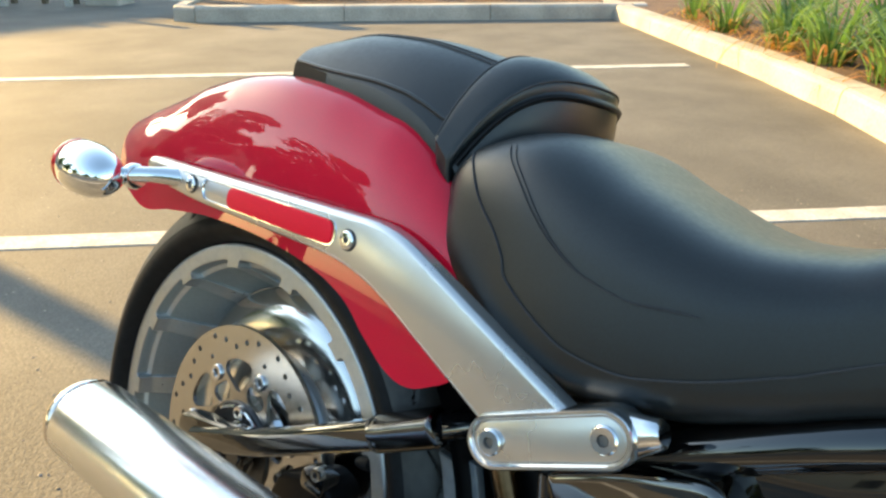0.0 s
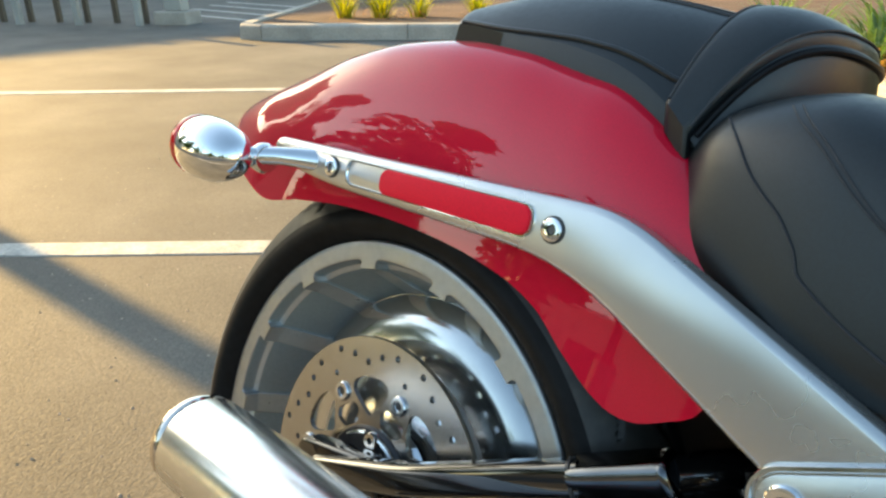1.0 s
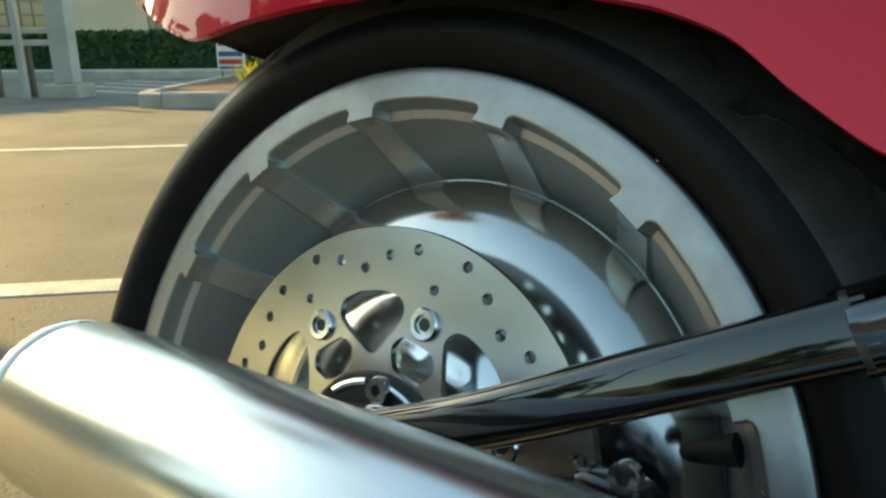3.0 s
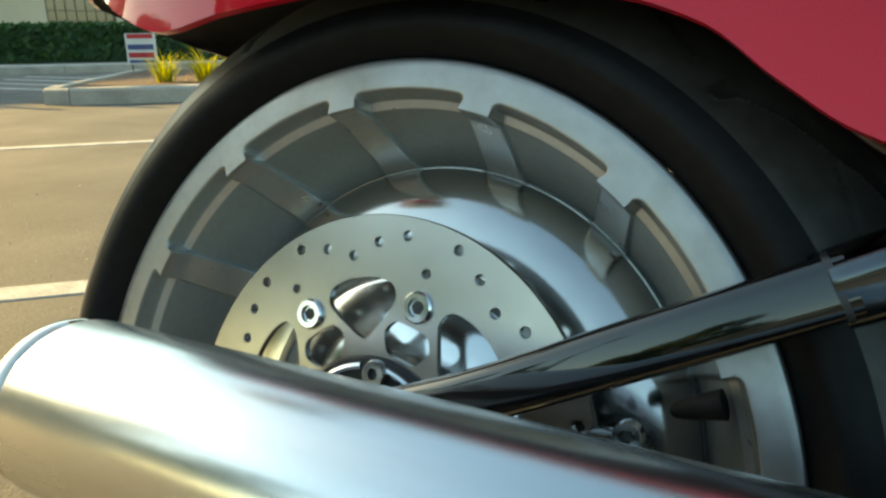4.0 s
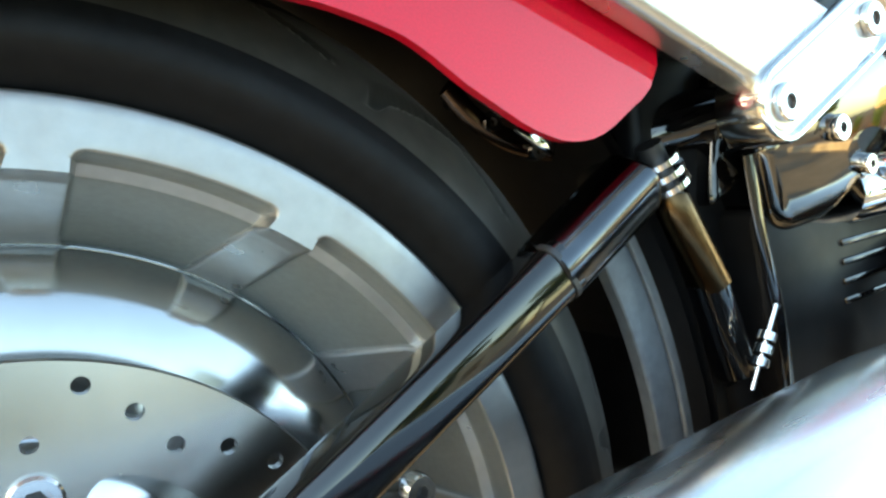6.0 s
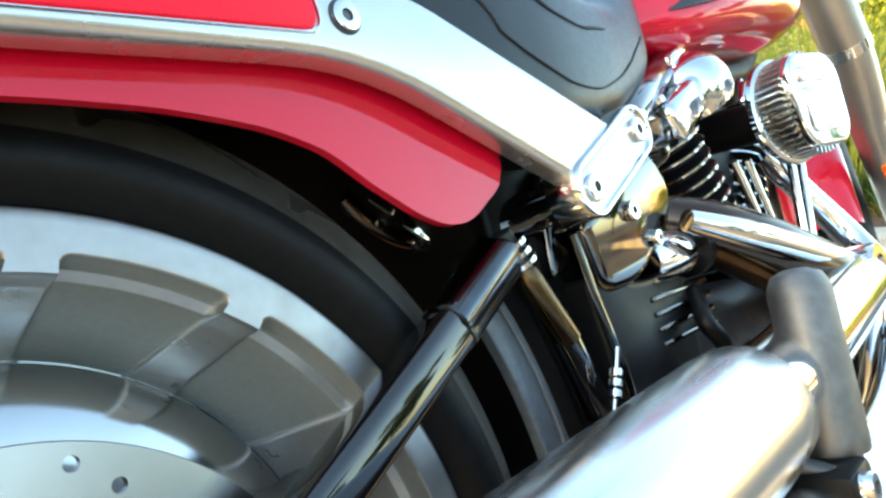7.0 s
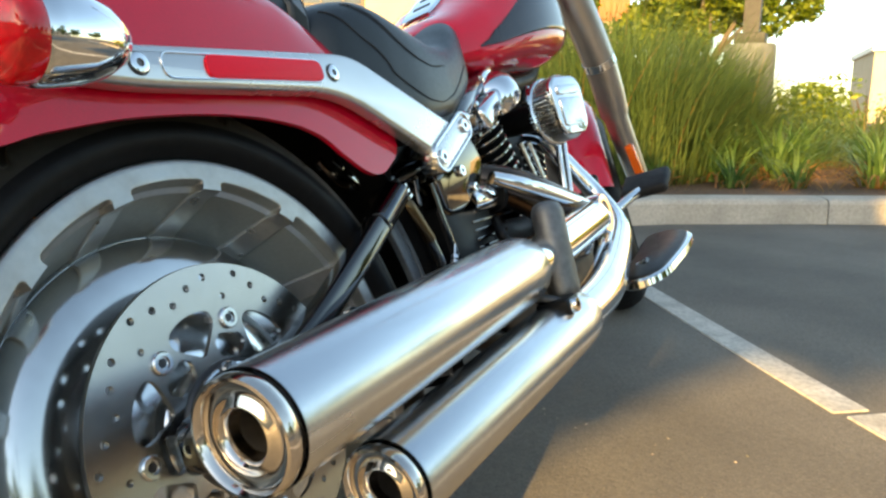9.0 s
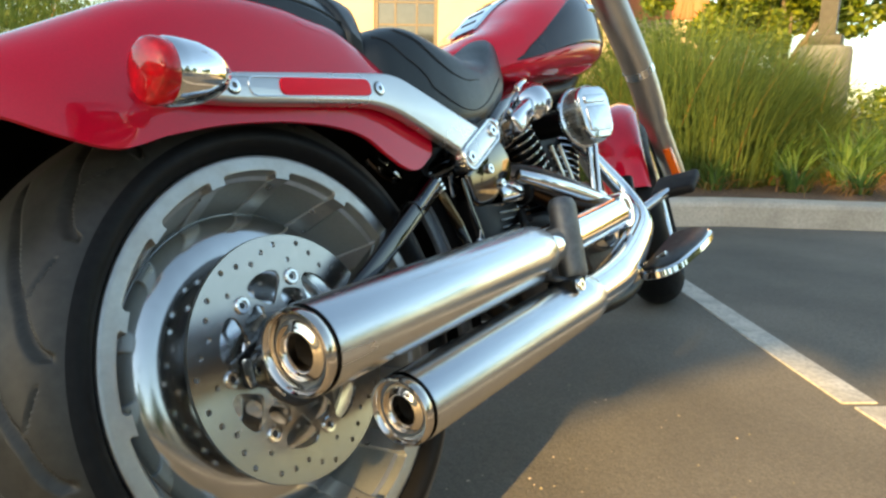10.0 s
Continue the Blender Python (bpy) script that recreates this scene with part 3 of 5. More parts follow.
def strut_plate(side):
    a, b = Vector((0.368, 0.527)), Vector((0.450, 0.567))
    d = (b - a).normalized()
    nrm = Vector((-d.y, d.x))

    def stadium(r, ext=0.0):
        out = []
        for k in range(13):
            t = math.pi / 2 + math.pi * k / 12
            out.append(a + d * (r * math.cos(t)) + nrm * (r * math.sin(t)))
        for k in range(13):
            t = -math.pi / 2 + math.pi * k / 12
            out.append(b + d * ((r + ext * max(0, math.cos(t)) ** 3) * math.cos(t)) + nrm * (r * math.sin(t)))
        return out

    f = side
    rings = [(stadium(0.021), 0.150), (stadium(0.021), 0.175), (stadium(0.0195), 0.1775), (stadium(0.0175), 0.1775), (stadium(0.0155), 0.1745)]
    bm = loft([[(p.x, f * y, p.y) for p in o] for o, y in rings])
    ob = part("strut_plate", bm, POLISHED, bike, "oblong polished strut plate with two screws")
    tip = [(b + d * 0.012, 0.0165), (b + d * 0.025, 0.0125), (b + d * 0.034, 0.0105), (b + d * 0.0355, 0.008)]
    rings = []
    for c, w in tip:
        rings.append([(c.x + nrm.x * w * math.cos(q) , f * (0.162 + 0.011 * math.sin(q)), c.y + nrm.y * w * math.cos(q)) for q in [2 * math.pi * k / 20 for k in range(20)]])
    part("plate_tip", loft(rings), POLISHED, ob)
    part("plate_panel", slab([a.lerp(b, 0.5) + (p - a.lerp(b, 0.5)) * 1.0 for p in stadium(0.0150)], f * 0.170, f * 0.1752, 0.001), SATIN_SILVER, ob)
    for p in (a, b):
        part("screw", moved(bolt_mesh(0.0100, 0.0035), pose(p.x, f * 0.1755, p.y, 0, 0, 0 if side < 0 else 180)), [CHROME, SHIELD], ob)
    return ob


strut_plate(-1)
strut_plate(1)


def turn_signal(side):
    c = Vector((-0.162, side * 0.231, 0.6150))
    prof = [(0.0001, 0.052), (0.008, 0.051), (0.016, 0.044), (0.024, 0.030), (0.029, 0.012), (0.0305, -0.006), (0.0305, -0.0155), (0.0295, -0.0180), (0.0275, -0.0180), (0.0262, -0.0150), (0.0235, -0.009), (0.018, -0.003), (0.009, 0.001), (0.0001, 0.0015)]
    ob = part("turn_signal", lathe(prof, c, "x", 48), CHROME, bike, "chrome bullet turn signal")
    part("lens", lathe([(0.0285, -0.0170), (0.0296, -0.0185), (0.0296, -0.027), (0.0285, -0.0310), (0.0245, -0.0340), (0.015, -0.0362), (0.0001, -0.0370)], c, "x", 48), RED_LENS, ob, "red lens")
    part("bulb", lathe([(0.0001, -0.0225), (0.0045, -0.0215), (0.0075, -0.0180), (0.0080, -0.0130), (0.0060, -0.0060), (0.0050, 0.0015)], c, "x", 20), REFLECTOR, ob)
    part("stem", tube([c + Vector((0.030, side * -0.012, 0.002)), c + Vector((0.055, side * -0.040, 0.009)), (-0.082, side * 0.166, 0.6270)], [0.0078, 0.0085, 0.0115], 16, squash=(1, 0.8)), CHROME, ob)
    part("collar", lathe([(0.0001, 0), (0.014, 0), (0.0145, 0.006), (0.012, 0.010), (0.0001, 0.010)], c + Vector((0.035, side * -0.030, 0.003)), "x", 24), CHROME, ob)
    return ob


turn_signal(-1)
turn_signal(1)

# ---- seats: rows of (x, half width, lower edge, top)
SEAT = [(0.226, 0.085, 0.675, 0.700), (0.236, 0.115, 0.645, 0.722), (0.262, 0.140, 0.61, 0.742), (0.30, 0.152, 0.584, 0.756), (0.34, 0.160, 0.566, 0.758), (0.40, 0.164, 0.559, 0.736), (0.48, 0.158, 0.574, 0.714),
        (0.54, 0.145, 0.598, 0.719), (0.58, 0.136, 0.617, 0.738), (0.62, 0.125, 0.630, 0.762), (0.66, 0.108, 0.652, 0.781), (0.69, 0.085, 0.672, 0.786), (0.715, 0.06, 0.70, 0.782), (0.732, 0.03, 0.72, 0.768)]


def cushion(table, x, f, e1=0.55, e2=0.62, grow=0.0):
    w, lo, top = interp(table, x)
    a = 2 * math.pi * f
    c, s = math.cos(a), math.sin(a)
    y = math.copysign(abs(s) ** e1, s) * (w + grow)
    mid = lo + (top - lo) * 0.42
    z = mid + (top + grow - mid) * max(0.0, c) ** e2 if c > 0 else mid - (mid - lo) * abs(c) ** 0.5
    return Vector((x, y, z))


def cushion_mesh(table, n=70, m=64, **kw):
    x0, x1 = table[0][0], table[-1][0]
    return loft([[cushion(table, x0 + (x1 - x0) * i / n, k / m, **kw) for k in range(m)] for i in range(n + 1)])


seat = part("rider_seat", cushion_mesh(SEAT, e2=0.45), LEATHER, bike, "low black vinyl rider seat")


def seam(parent, table, pts, r=0.0013, name="seam"):
    path = []
    for q in smooth_path([(x, f, 0) for x, f in pts], 10):
        path.append(cushion(table, q.x, q.y, e2=0.45, grow=0.0006))
    return part(name, tube(path, r, 6, 1), THREAD, parent)


for side in (1, -1):
    fs = (lambda f: 1 - f) if side < 0 else (lambda f: f)
    seam(seat, SEAT, [(x, fs(f)) for x, f in ((0.262, 0.150), (0.274, 0.193), (0.292, 0.232), (0.320, 0.247), (0.346, 0.252), (0.378, 0.260), (0.405, 0.268), (0.444, 0.272), (0.480, 0.262), (0.5155, 0.256), (0.55, 0.252), (0.60, 0.250))], 0.0010)
    for g in (0.0, 0.006):
        seam(seat, SEAT, [(x - g, fs(f)) for x, f in ((0.306, 0.140), (0.319, 0.177), (0.343, 0.2115), (0.3635, 0.229), (0.390, 0.2377), (0.420, 0.2410), (0.444, 0.2412), (0.465, 0.2377), (0.482, 0.2356))], 0.0006)

# ---- passenger pad: stations along its length (x, half width, lower edge, side edge, crown)
PAD = [(-0.032, 0.112, 0.744, 0.773, 0.797), (0.003, 0.113, 0.746, 0.773, 0.811), (0.054, 0.117, 0.741, 0.768, 0.824), (0.127, 0.119, 0.730, 0.762, 0.826), (0.181, 0.120, 0.716, 0.750, 0.821), (0.215, 0.120, 0.696, 0.735, 0.814), (0.230, 0.120, 0.694, 0.722, 0.809)]


def pad_rear(u):
    """Arch of the band's rear edge, u = -1..1 across the pad."""
    return Vector((0.215 + 0.014 * (1 - u * u), 0.120 * u, 0.813 - 0.084 * abs(u) ** 3.4))


def pad_front(u):
    return Vector((0.239 + 0.066 * (1 - u * u), 0.1205 * u, 0.793 - 0.084 * abs(u) ** 4.7))


def pad_skin(v, u):
    """Upper skin: v 0..1 from the tail to the band, 1..2 under the band, 2..3 down the front face."""
    if v <= 1:
        x0 = -0.032 + 0.034 * u * u
        x = x0 + (pad_rear(u).x - x0) * v
        w, lo, edge, top = interp(PAD, x)
        k = sstep(0.75, 1.0, v)
        p = Vector((x, w * u, top - (top - edge) * abs(u) ** 3.0))
        return p.lerp(pad_rear(u), k)
    if v <= 2:
        return pad_rear(u).lerp(pad_front(u), v - 1) + Vector((0.3, 0, 1)).normalized() * 0.008 * math.sin(math.pi * (v - 1)) * (1 - u * u)
    f, t = pad_front(u), v - 2
    return Vector((f.x + 0.006 * math.sin(math.pi * min(1.0, t * 1.4)) - 0.020 * t * t, f.y * (1 - 0.03 * t), f.z + (0.685 - f.z) * t))


def pad_out(v, u, grow):
    a, b = pad_skin(v, min(1.0, u + 0.01)) - pad_skin(v, max(-1.0, u - 0.01)), pad_skin(v + 0.02, u) - pad_skin(v - 0.02, u)
    n = b.cross(a).normalized()
    return pad_skin(v, u) + n * (grow if n.z > 0 or v > 1.9 else -grow)


def pad_ring(v, tuck=0.0):
    us = [math.sin(math.pi / 2 * (-1 + 2 * k / 56)) for k in range(57)]
    top = [pad_skin(v, u) for u in us]
    out = []
    for u, q in zip(us, top):
        mid = Vector((q.x, q.y * 0.96, 0.5 * (q.z + 0.755)))
        out.append(q.lerp(mid, tuck) - Vector((0.006 * tuck, 0, 0)))
    lo = interp(PAD, min(0.230, out[-1].x))[1] if v < 2 else 0.684
    for k in range(1, 12):
        u = 1 - 2 * k / 12
        e = out[0] if u < 0 else out[56]
        x = out[0].x + (pad_skin(v, u).x - out[0].x) * (1 - tuck * 0.2)
        out.append(Vector((x, abs(e.y) * u * (1.12 if abs(u) > 0.8 else 1.0), min(lo, e.z - 0.003))))
    return out


steps = [0.03 + 0.97 * k / 40 for k in range(41)] + [1 + k / 10 for k in range(1, 11)] + [2 + k / 10 for k in range(1, 11)]
pillion = part("pillion_pad", loft([pad_ring(0, 0.5), pad_ring(0, 0.22), pad_ring(0, 0.07), pad_ring(0.012, 0.0)] + [pad_ring(v) for v in steps]), LEATHER, bike, "black vinyl passenger pad", crease=50)
for side in (1, -1):
    part("piping", tube([pad_out(0.02 + 0.97 * k / 30, side * (0.985 - 0.055 * (k / 30) ** 2), 0.0004) for k in range(31)], 0.0024, 8, 1), LEATHER, pillion)
    for g in (0.42, 0.475):
        part("seam", tube([pad_out(0.03 + 0.96 * k / 30, side * (g + 0.05 * k / 30), 0.0003) for k in range(31)], 0.0011, 6, 1), THREAD, pillion)
rows = []
for k in range(21):
    t = -1 + 2 * k / 20
    rise = 0.0085 * (1 - abs(t) ** 8) - 0.001
    line = [pad_out(1.48 + 0.52 * t, -1 + 2 * j / 60, rise) for j in range(61)]
    ends = [Vector((q.x + 0.002, q.y * 0.96, q.z - 0.020)) for q in (line[0], line[-1])]
    rows.append([ends[0]] + line + [ends[1]])
part("bolster_band", loft(rows, closed=False), LEATHER, pillion, "raised band across the passenger pad")
for t in (-0.78, 0.80):
    part("seam", tube([pad_out(1.48 + 0.52 * t, -0.99 + 1.98 * j / 40, 0.0068) for j in range(41)], 0.0011, 6, 1), THREAD, pillion)
part("piping", tube([pad_out(2.04, -0.99 + 1.98 * j / 40, 0.001) for j in range(41)], 0.0028, 8, 1), BLACK_SATIN, pillion)

# ---- exhaust
def muffler(end, front, r, label):
    e, f = Vector(end), Vector(front)
    length = (f - e).length
    rot = Vector((1, 0, 0)).rotation_difference((f - e).normalized()).to_matrix().to_4x4()
    m = Matrix.Translation(e) @ rot
    body = [(r * 0.955, 0.0015), (r * 0.985, 0.0), (r, 0.003), (r, length * 0.55), (r * 0.995, length * 0.9), (r * 0.95, length - 0.014), (r * 0.84, length), (r * 0.55, length + 0.014)]
    ob = part("muffler", moved(lathe(body, (0, 0, 0), "x", 64), m), BRUSHED, bike, label)
    part("seam_ring", moved(lathe([(r * 0.88, -0.004), (r * 0.93, -0.004), (r * 0.93, 0.004), (r * 0.88, 0.004)], (0, 0, 0), "x", 64, closed_profile=True), m), BLACK_PAINT, ob)
    part("end_cap", moved(lathe([(r * 0.93, -0.003), (r * 0.965, -0.006), (r * 0.965, -0.012), (r * 0.93, -0.0160), (r * 0.88, -0.0165), (r * 0.84, -0.0145), (r * 0.80, -0.0095), (r * 0.70, -0.0075), (r * 0.60, -0.0085), (r * 0.52, -0.0115), (r * 0.46, -0.0125), (r * 0.41, -0.0105), (r * 0.38, -0.004), (r * 0.37, 0.004)], (0, 0, 0), "x", 64), m), CAP_CHROME, ob, "chrome end cap")
    part("bore", moved(lathe([(r * 0.372, 0.003), (r * 0.36, 0.010), (r * 0.355, 0.14), (0.0001, 0.14)], (0, 0, 0), "x", 40), m), [PIPE_DARK], ob)
    return ob


muffler((-0.098, -0.2285, 0.345), (0.42, -0.216, 0.3585), 0.0465, "upper brushed steel muffler with chrome end cap")
muffler((0.043, -0.211, 0.239), (0.53, -0.230, 0.262), 0.0435, "lower brushed steel muffler with chrome end cap")
part("header_pipe", tube([(0.60, -0.095, 0.500), (0.645, -0.130, 0.472), (0.70, -0.152, 0.440), (0.77, -0.168, 0.405), (0.83, -0.178, 0.380)], [0.026, 0.034, 0.037, 0.037, 0.034], 24), BROWN_CHROME, bike, "dark brown rear exhaust header")
part("link_pipe", tube([(0.41, -0.216, 0.3585), (0.50, -0.213, 0.362), (0.64, -0.204, 0.368), (0.82, -0.192, 0.378)], [0.036, 0.034, 0.034, 0.034], 24), CHROME, bike, "chrome pipe ahead of the upper muffler")
part("header_pipe", tube([(0.99, -0.08, 0.56), (1.03, -0.112, 0.48), (1.05, -0.145, 0.405), (0.985, -0.185, 0.345), (0.86, -0.205, 0.305), (0.68, -0.226, 0.272), (0.52, -0.230, 0.262)], [0.018, 0.018, 0.020, 0.026, 0.032, 0.035, 0.032], 20), CHROME, bike, "chrome front exhaust header")
part("heat_shield", tube([(0.545, -0.150, 0.492), (0.60, -0.172, 0.468), (0.70, -0.182, 0.437), (0.80, -0.188, 0.405), (0.87, -0.19, 0.38)], [0.010, 0.014, 0.0155, 0.017, 0.019], 20), CHROME, bike, "chrome exhaust cover")
bm = lathe([(0.0001, 0.0), (0.0225, 0.0), (0.0245, 0.002), (0.0255, 0.010), (0.0255, 0.116), (0.0245, 0.122), (0.020, 0.130), (0.010, 0.134), (0.0001, 0.135)], (0, 0, 0), "z", 28)
part("exhaust_bracket", moved(bm, pose(0.484, -0.238, 0.302, 0, 9, 0) @ Matrix.Diagonal((1.12, 0.86, 1, 1))), SHIELD, bike, "dull grey exhaust heat shield")
part("collector", lathe([(0.0001, -0.211), (0.022, -0.211), (0.024, -0.215), (0.035, -0.215), (0.037, -0.209), (0.037, -0.15), (0.0001, -0.15)], (0.845, 0, 0.381), segs=40), CHROME, bike, "round chrome exhaust joint")
stud = part("valve_stud", tube([(0.370, -0.14, 0.370), (0.398, -0.14, 0.414)], 0.0013, 8, 2), CHROME, bike, "chrome adjuster stud")
for k in range(3):
    part("stud_nut", tube([(0.3775 + 0.0042 * k, -0.14, 0.3820 + 0.0066 * k), (0.3802 + 0.0042 * k, -0.14, 0.3862 + 0.0066 * k)], 0.0052, 12, 2), CHROME, stud)
clamp = part("clamp", block(0.425, 0.470, -0.262, -0.215, 0.282, 0.306, 0.005), BLACK_SATIN, bike, "black muffler clamp")
part("clamp_strap", tube([(0.43, -0.205, 0.318), (0.44, -0.235, 0.306), (0.448, -0.250, 0.296)], 0.007, 10), DARK_METAL, clamp)
bolt("caliper_pin", (0.160, -0.124, 0.381), bike, 0.0075, 0.008)
part("hub_plate", lathe([(0.0001, -0.1045), (0.056, -0.1045), (0.058, -0.1025), (0.058, -0.094)], (0, 0, AX), segs=48), DARK_METAL, bike)
bolt("hub_screw", (0.001, -0.1045, 0.373), bike, 0.0085, 0.006)
for a0, a1 in ((102, 132), (54, 88), (196, 226), (300, 330)):
    part("hub_rib", tube([(0.0515 * math.cos(radians(a0 + (a1 - a0) * k / 8)), -0.1052, AX + 0.0515 * math.sin(radians(a0 + (a1 - a0) * k / 8))) for k in range(9)], 0.0026, 8, 2), POLISHED, bike)
bolt("clamp_screw", (0.441, -0.262, 0.294), bike, 0.010, 0.008)

# ---- swingarm, shock and frame behind the strut
part("swingarm", tube([(-0.035, -0.130, 0.331), (0.035, -0.134, 0.361), (0.09, -0.138, 0.386), (0.169, -0.140, 0.428), (0.241, -0.140, 0.4665)], 0.0142, 40, power=0.55), BLACK_PAINT, bike, "gloss black swingarm tube")
tip = part("swingarm_tip", tube([(0.236, -0.140, 0.4640), (0.240, -0.140, 0.4660), (0.288, -0.138, 0.4925), (0.296, -0.138, 0.4968), (0.299, -0.138, 0.4985)], [0.0144, 0.0150, 0.0154, 0.0154, 0.0135], 40, power=0.55), BLACK_CHROME, bike, "dark polished swingarm end sleeve")
part("collar", tube([(0.2345, -0.140, 0.4631), (0.2370, -0.140, 0.4645)], 0.0151, 40, 2, power=0.55), DARK_METAL, tip)
part("pivot", tube([(0.291, -0.134, 0.494), (0.312, -0.10, 0.50), (0.335, -0.06, 0.505)], 0.015, 16), BLACK_PAINT, tip)
part("swingarm", tube([(-0.035, 0.128, 0.337), (0.13, 0.126, 0.415), (0.335, 0.128, 0.515)], 0.0145, 16), BLACK_PAINT, bike)
part("axle_block", slab(rounded([(-0.075, 0.305), (-0.075, 0.348), (0.03, 0.372), (0.05, 0.345), (0.03, 0.305)], 0.012), -0.113, -0.135, 0.004), BLACK_PAINT, bike)
part("axle_nut", lathe([(0.0001, -0.15), (0.012, -0.15), (0.014, -0.147), (0.014, -0.135), (0.020, -0.134), (0.020, -0.118)], (0, 0, AX), segs=6), CHROME, bike)
caliper = part("brake_caliper", slab(rounded([(0.085, 0.318), (0.098, 0.352), (0.150, 0.372), (0.178, 0.362), (0.172, 0.325), (0.12, 0.305)], 0.012), -0.078, -0.122, 0.006), BLACK_SATIN, bike, "satin black rear brake caliper")
part("caliper_bridge", block(0.135, 0.168, -0.128, -0.10, 0.356, 0.378, 0.005), BLACK_PAINT, caliper)
part("inner_fender", slab(rounded([(0.335, 0.30), (0.34, 0.60), (0.43, 0.60), (0.45, 0.30)], 0.02), 0.10, -0.10, 0.01), BLACK_SATIN, bike, "black inner fender and battery box")
for r0, r1, y0 in ((0.319, 0.3385, -0.1165), (0.3390, 0.358, -0.1180)):
    arc = [(r1 * math.cos(radians(q)), AX + r1 * math.sin(radians(q))) for q in range(-12, 25, 2)] + [(r0 * math.cos(radians(q)), AX + r0 * math.sin(radians(q))) for q in range(26, -13, -2)]
    part("guard_flange", slab([Vector(p) for p in arc], -0.108, y0, 0.0015), BRACE, bike, "grey flange of the inner mud guard")
part("oil_tank", slab(rounded([(0.405, 0.47), (0.47, 0.455), (0.56, 0.45), (0.55, 0.31), (0.43, 0.31), (0.412, 0.40)], 0.012), 0.10, -0.126, 0.006), BLACK_SATIN, bike, "black oil tank")
part("tank_trim", tube([(0.396, -0.132, 0.502), (0.404, -0.130, 0.455), (0.418, -0.128, 0.40), (0.424, -0.126, 0.345)], 0.005, 12, squash=(1, 0.5)), BLACK_PAINT, bike, "gloss black edge of the oil tank")
starter = part("starter_motor", lathe([(0.0001, 0.500), (0.021, 0.500), (0.0225, 0.504), (0.0225, 0.590), (0.020, 0.596), (0.0001, 0.598)], (0, -0.118, 0.466), "x", 32), CHROME, bike, "chrome starter motor housing")
part("clamp_ring", lathe([(0.022, 0.588), (0.0265, 0.590), (0.0265, 0.604), (0.020, 0.606), (0.0001, 0.606)], (0, -0.118, 0.466), "x", 32), BLACK_SATIN, starter)
for k in range(4):
    part("cooling_rib", block(0.49, 0.60, -0.128, -0.08, 0.432 - 0.013 * k, 0.437 - 0.013 * k, 0.0015), BLACK_PAINT, bike)
part("hose", tube([(0.58, -0.12, 0.43), (0.535, -0.145, 0.405), (0.545, -0.15, 0.375), (0.50, -0.14, 0.35)], 0.008, 12), BLACK_SATIN, bike, "black rubber hose")
shock = part("shock_reservoir", tube([(0.349, -0.112, 0.486), (0.352, -0.112, 0.476), (0.378, -0.112, 0.428)], [0.011, 0.0125, 0.0125], 20, 2), GLINT_METAL, bike, "dark shock absorber body with an orange reflection in its colour")
for k in range(3):
    part("coil", tube([(0.340 + 0.0035 * k, -0.112, 0.507 - 0.007 * k), (0.3415 + 0.0035 * k, -0.112, 0.504 - 0.007 * k)], 0.0145, 20, 2), CHROME, shock)
part("shock_rod", tube([(0.337, -0.112, 0.515), (0.352, -0.112, 0.482)], 0.008, 12, 2), DARK_METAL, shock)
part("shock_tube", tube([(0.376, -0.110, 0.432), (0.396, -0.110, 0.37)], 0.0135, 20, 2), BLACK_PAINT, shock)
for nut_at in ((0.227, -0.09, 0.550), (0.246, -0.09, 0.537), (0.273, -0.09, 0.520)):
    bolt("fender_nut", nut_at, bike, 0.0055, 0.007)
bracket = part("fender_bracket", tube([(0.220, -0.098, 0.556), (0.236, -0.094, 0.540), (0.258, -0.092, 0.527), (0.284, -0.094, 0.519)], 0.006, 10, squash=(1, 0.4)), BROWN_CHROME, bike, "dull metal bracket under the fender")
for at, wide in (((0.236, -0.112, 0.548), 0.010), ((0.262, -0.110, 0.528), 0.013)):
    part("bracket_tab", moved(block(-wide, wide, -0.0015, 0.0015, -0.006, 0.006, 0.001), pose(*at, 0, 36, 0)), POLISHED, bracket)
bm = bmesh.new()
for rr in (0.345, 0.352):
    loft([[(rr * math.cos(radians(q)), y, AX + rr * math.sin(radians(q))) for q in range(-14, 66, 4)] for y in (-0.132, -0.06, 0.06, 0.132)], closed=False, bm=bm)
part("mud_guard", bm, BLACK_SATIN, bike, "black inner mud guard")
part("frame_tube", tube([(0.335, -0.06, 0.512), (0.38, -0.095, 0.525), (0.45, -0.11, 0.54), (0.60, -0.11, 0.62), (0.9, -0.05, 0.74)], 0.018, 16), BLACK_PAINT, bike, "gloss black frame tube")
part("lower_frame", tube([(0.41, -0.09, 0.36), (0.46, -0.10, 0.27), (0.7, -0.10, 0.205), (1.1, -0.10, 0.205), (1.3, -0.06, 0.45)], 0.018, 16), BLACK_SATIN, bike)

part("battery_cover", slab(rounded([(0.385, 0.47), (0.40, 0.555), (0.48, 0.590), (0.60, 0.630), (0.66, 0.625), (0.64, 0.56), (0.55, 0.53), (0.45, 0.50)], 0.012), 0.10, -0.112, 0.006), BLACK_PAINT, bike, "gloss black cover under the seat")
part("wheel_valve", tube([(0.172, -0.085, 0.390), (0.180, -0.090, 0.394), (0.196, -0.092, 0.400)], [0.0035, 0.006, 0.008], 12), RUBBER_PAD, bike, "black rubber plug")

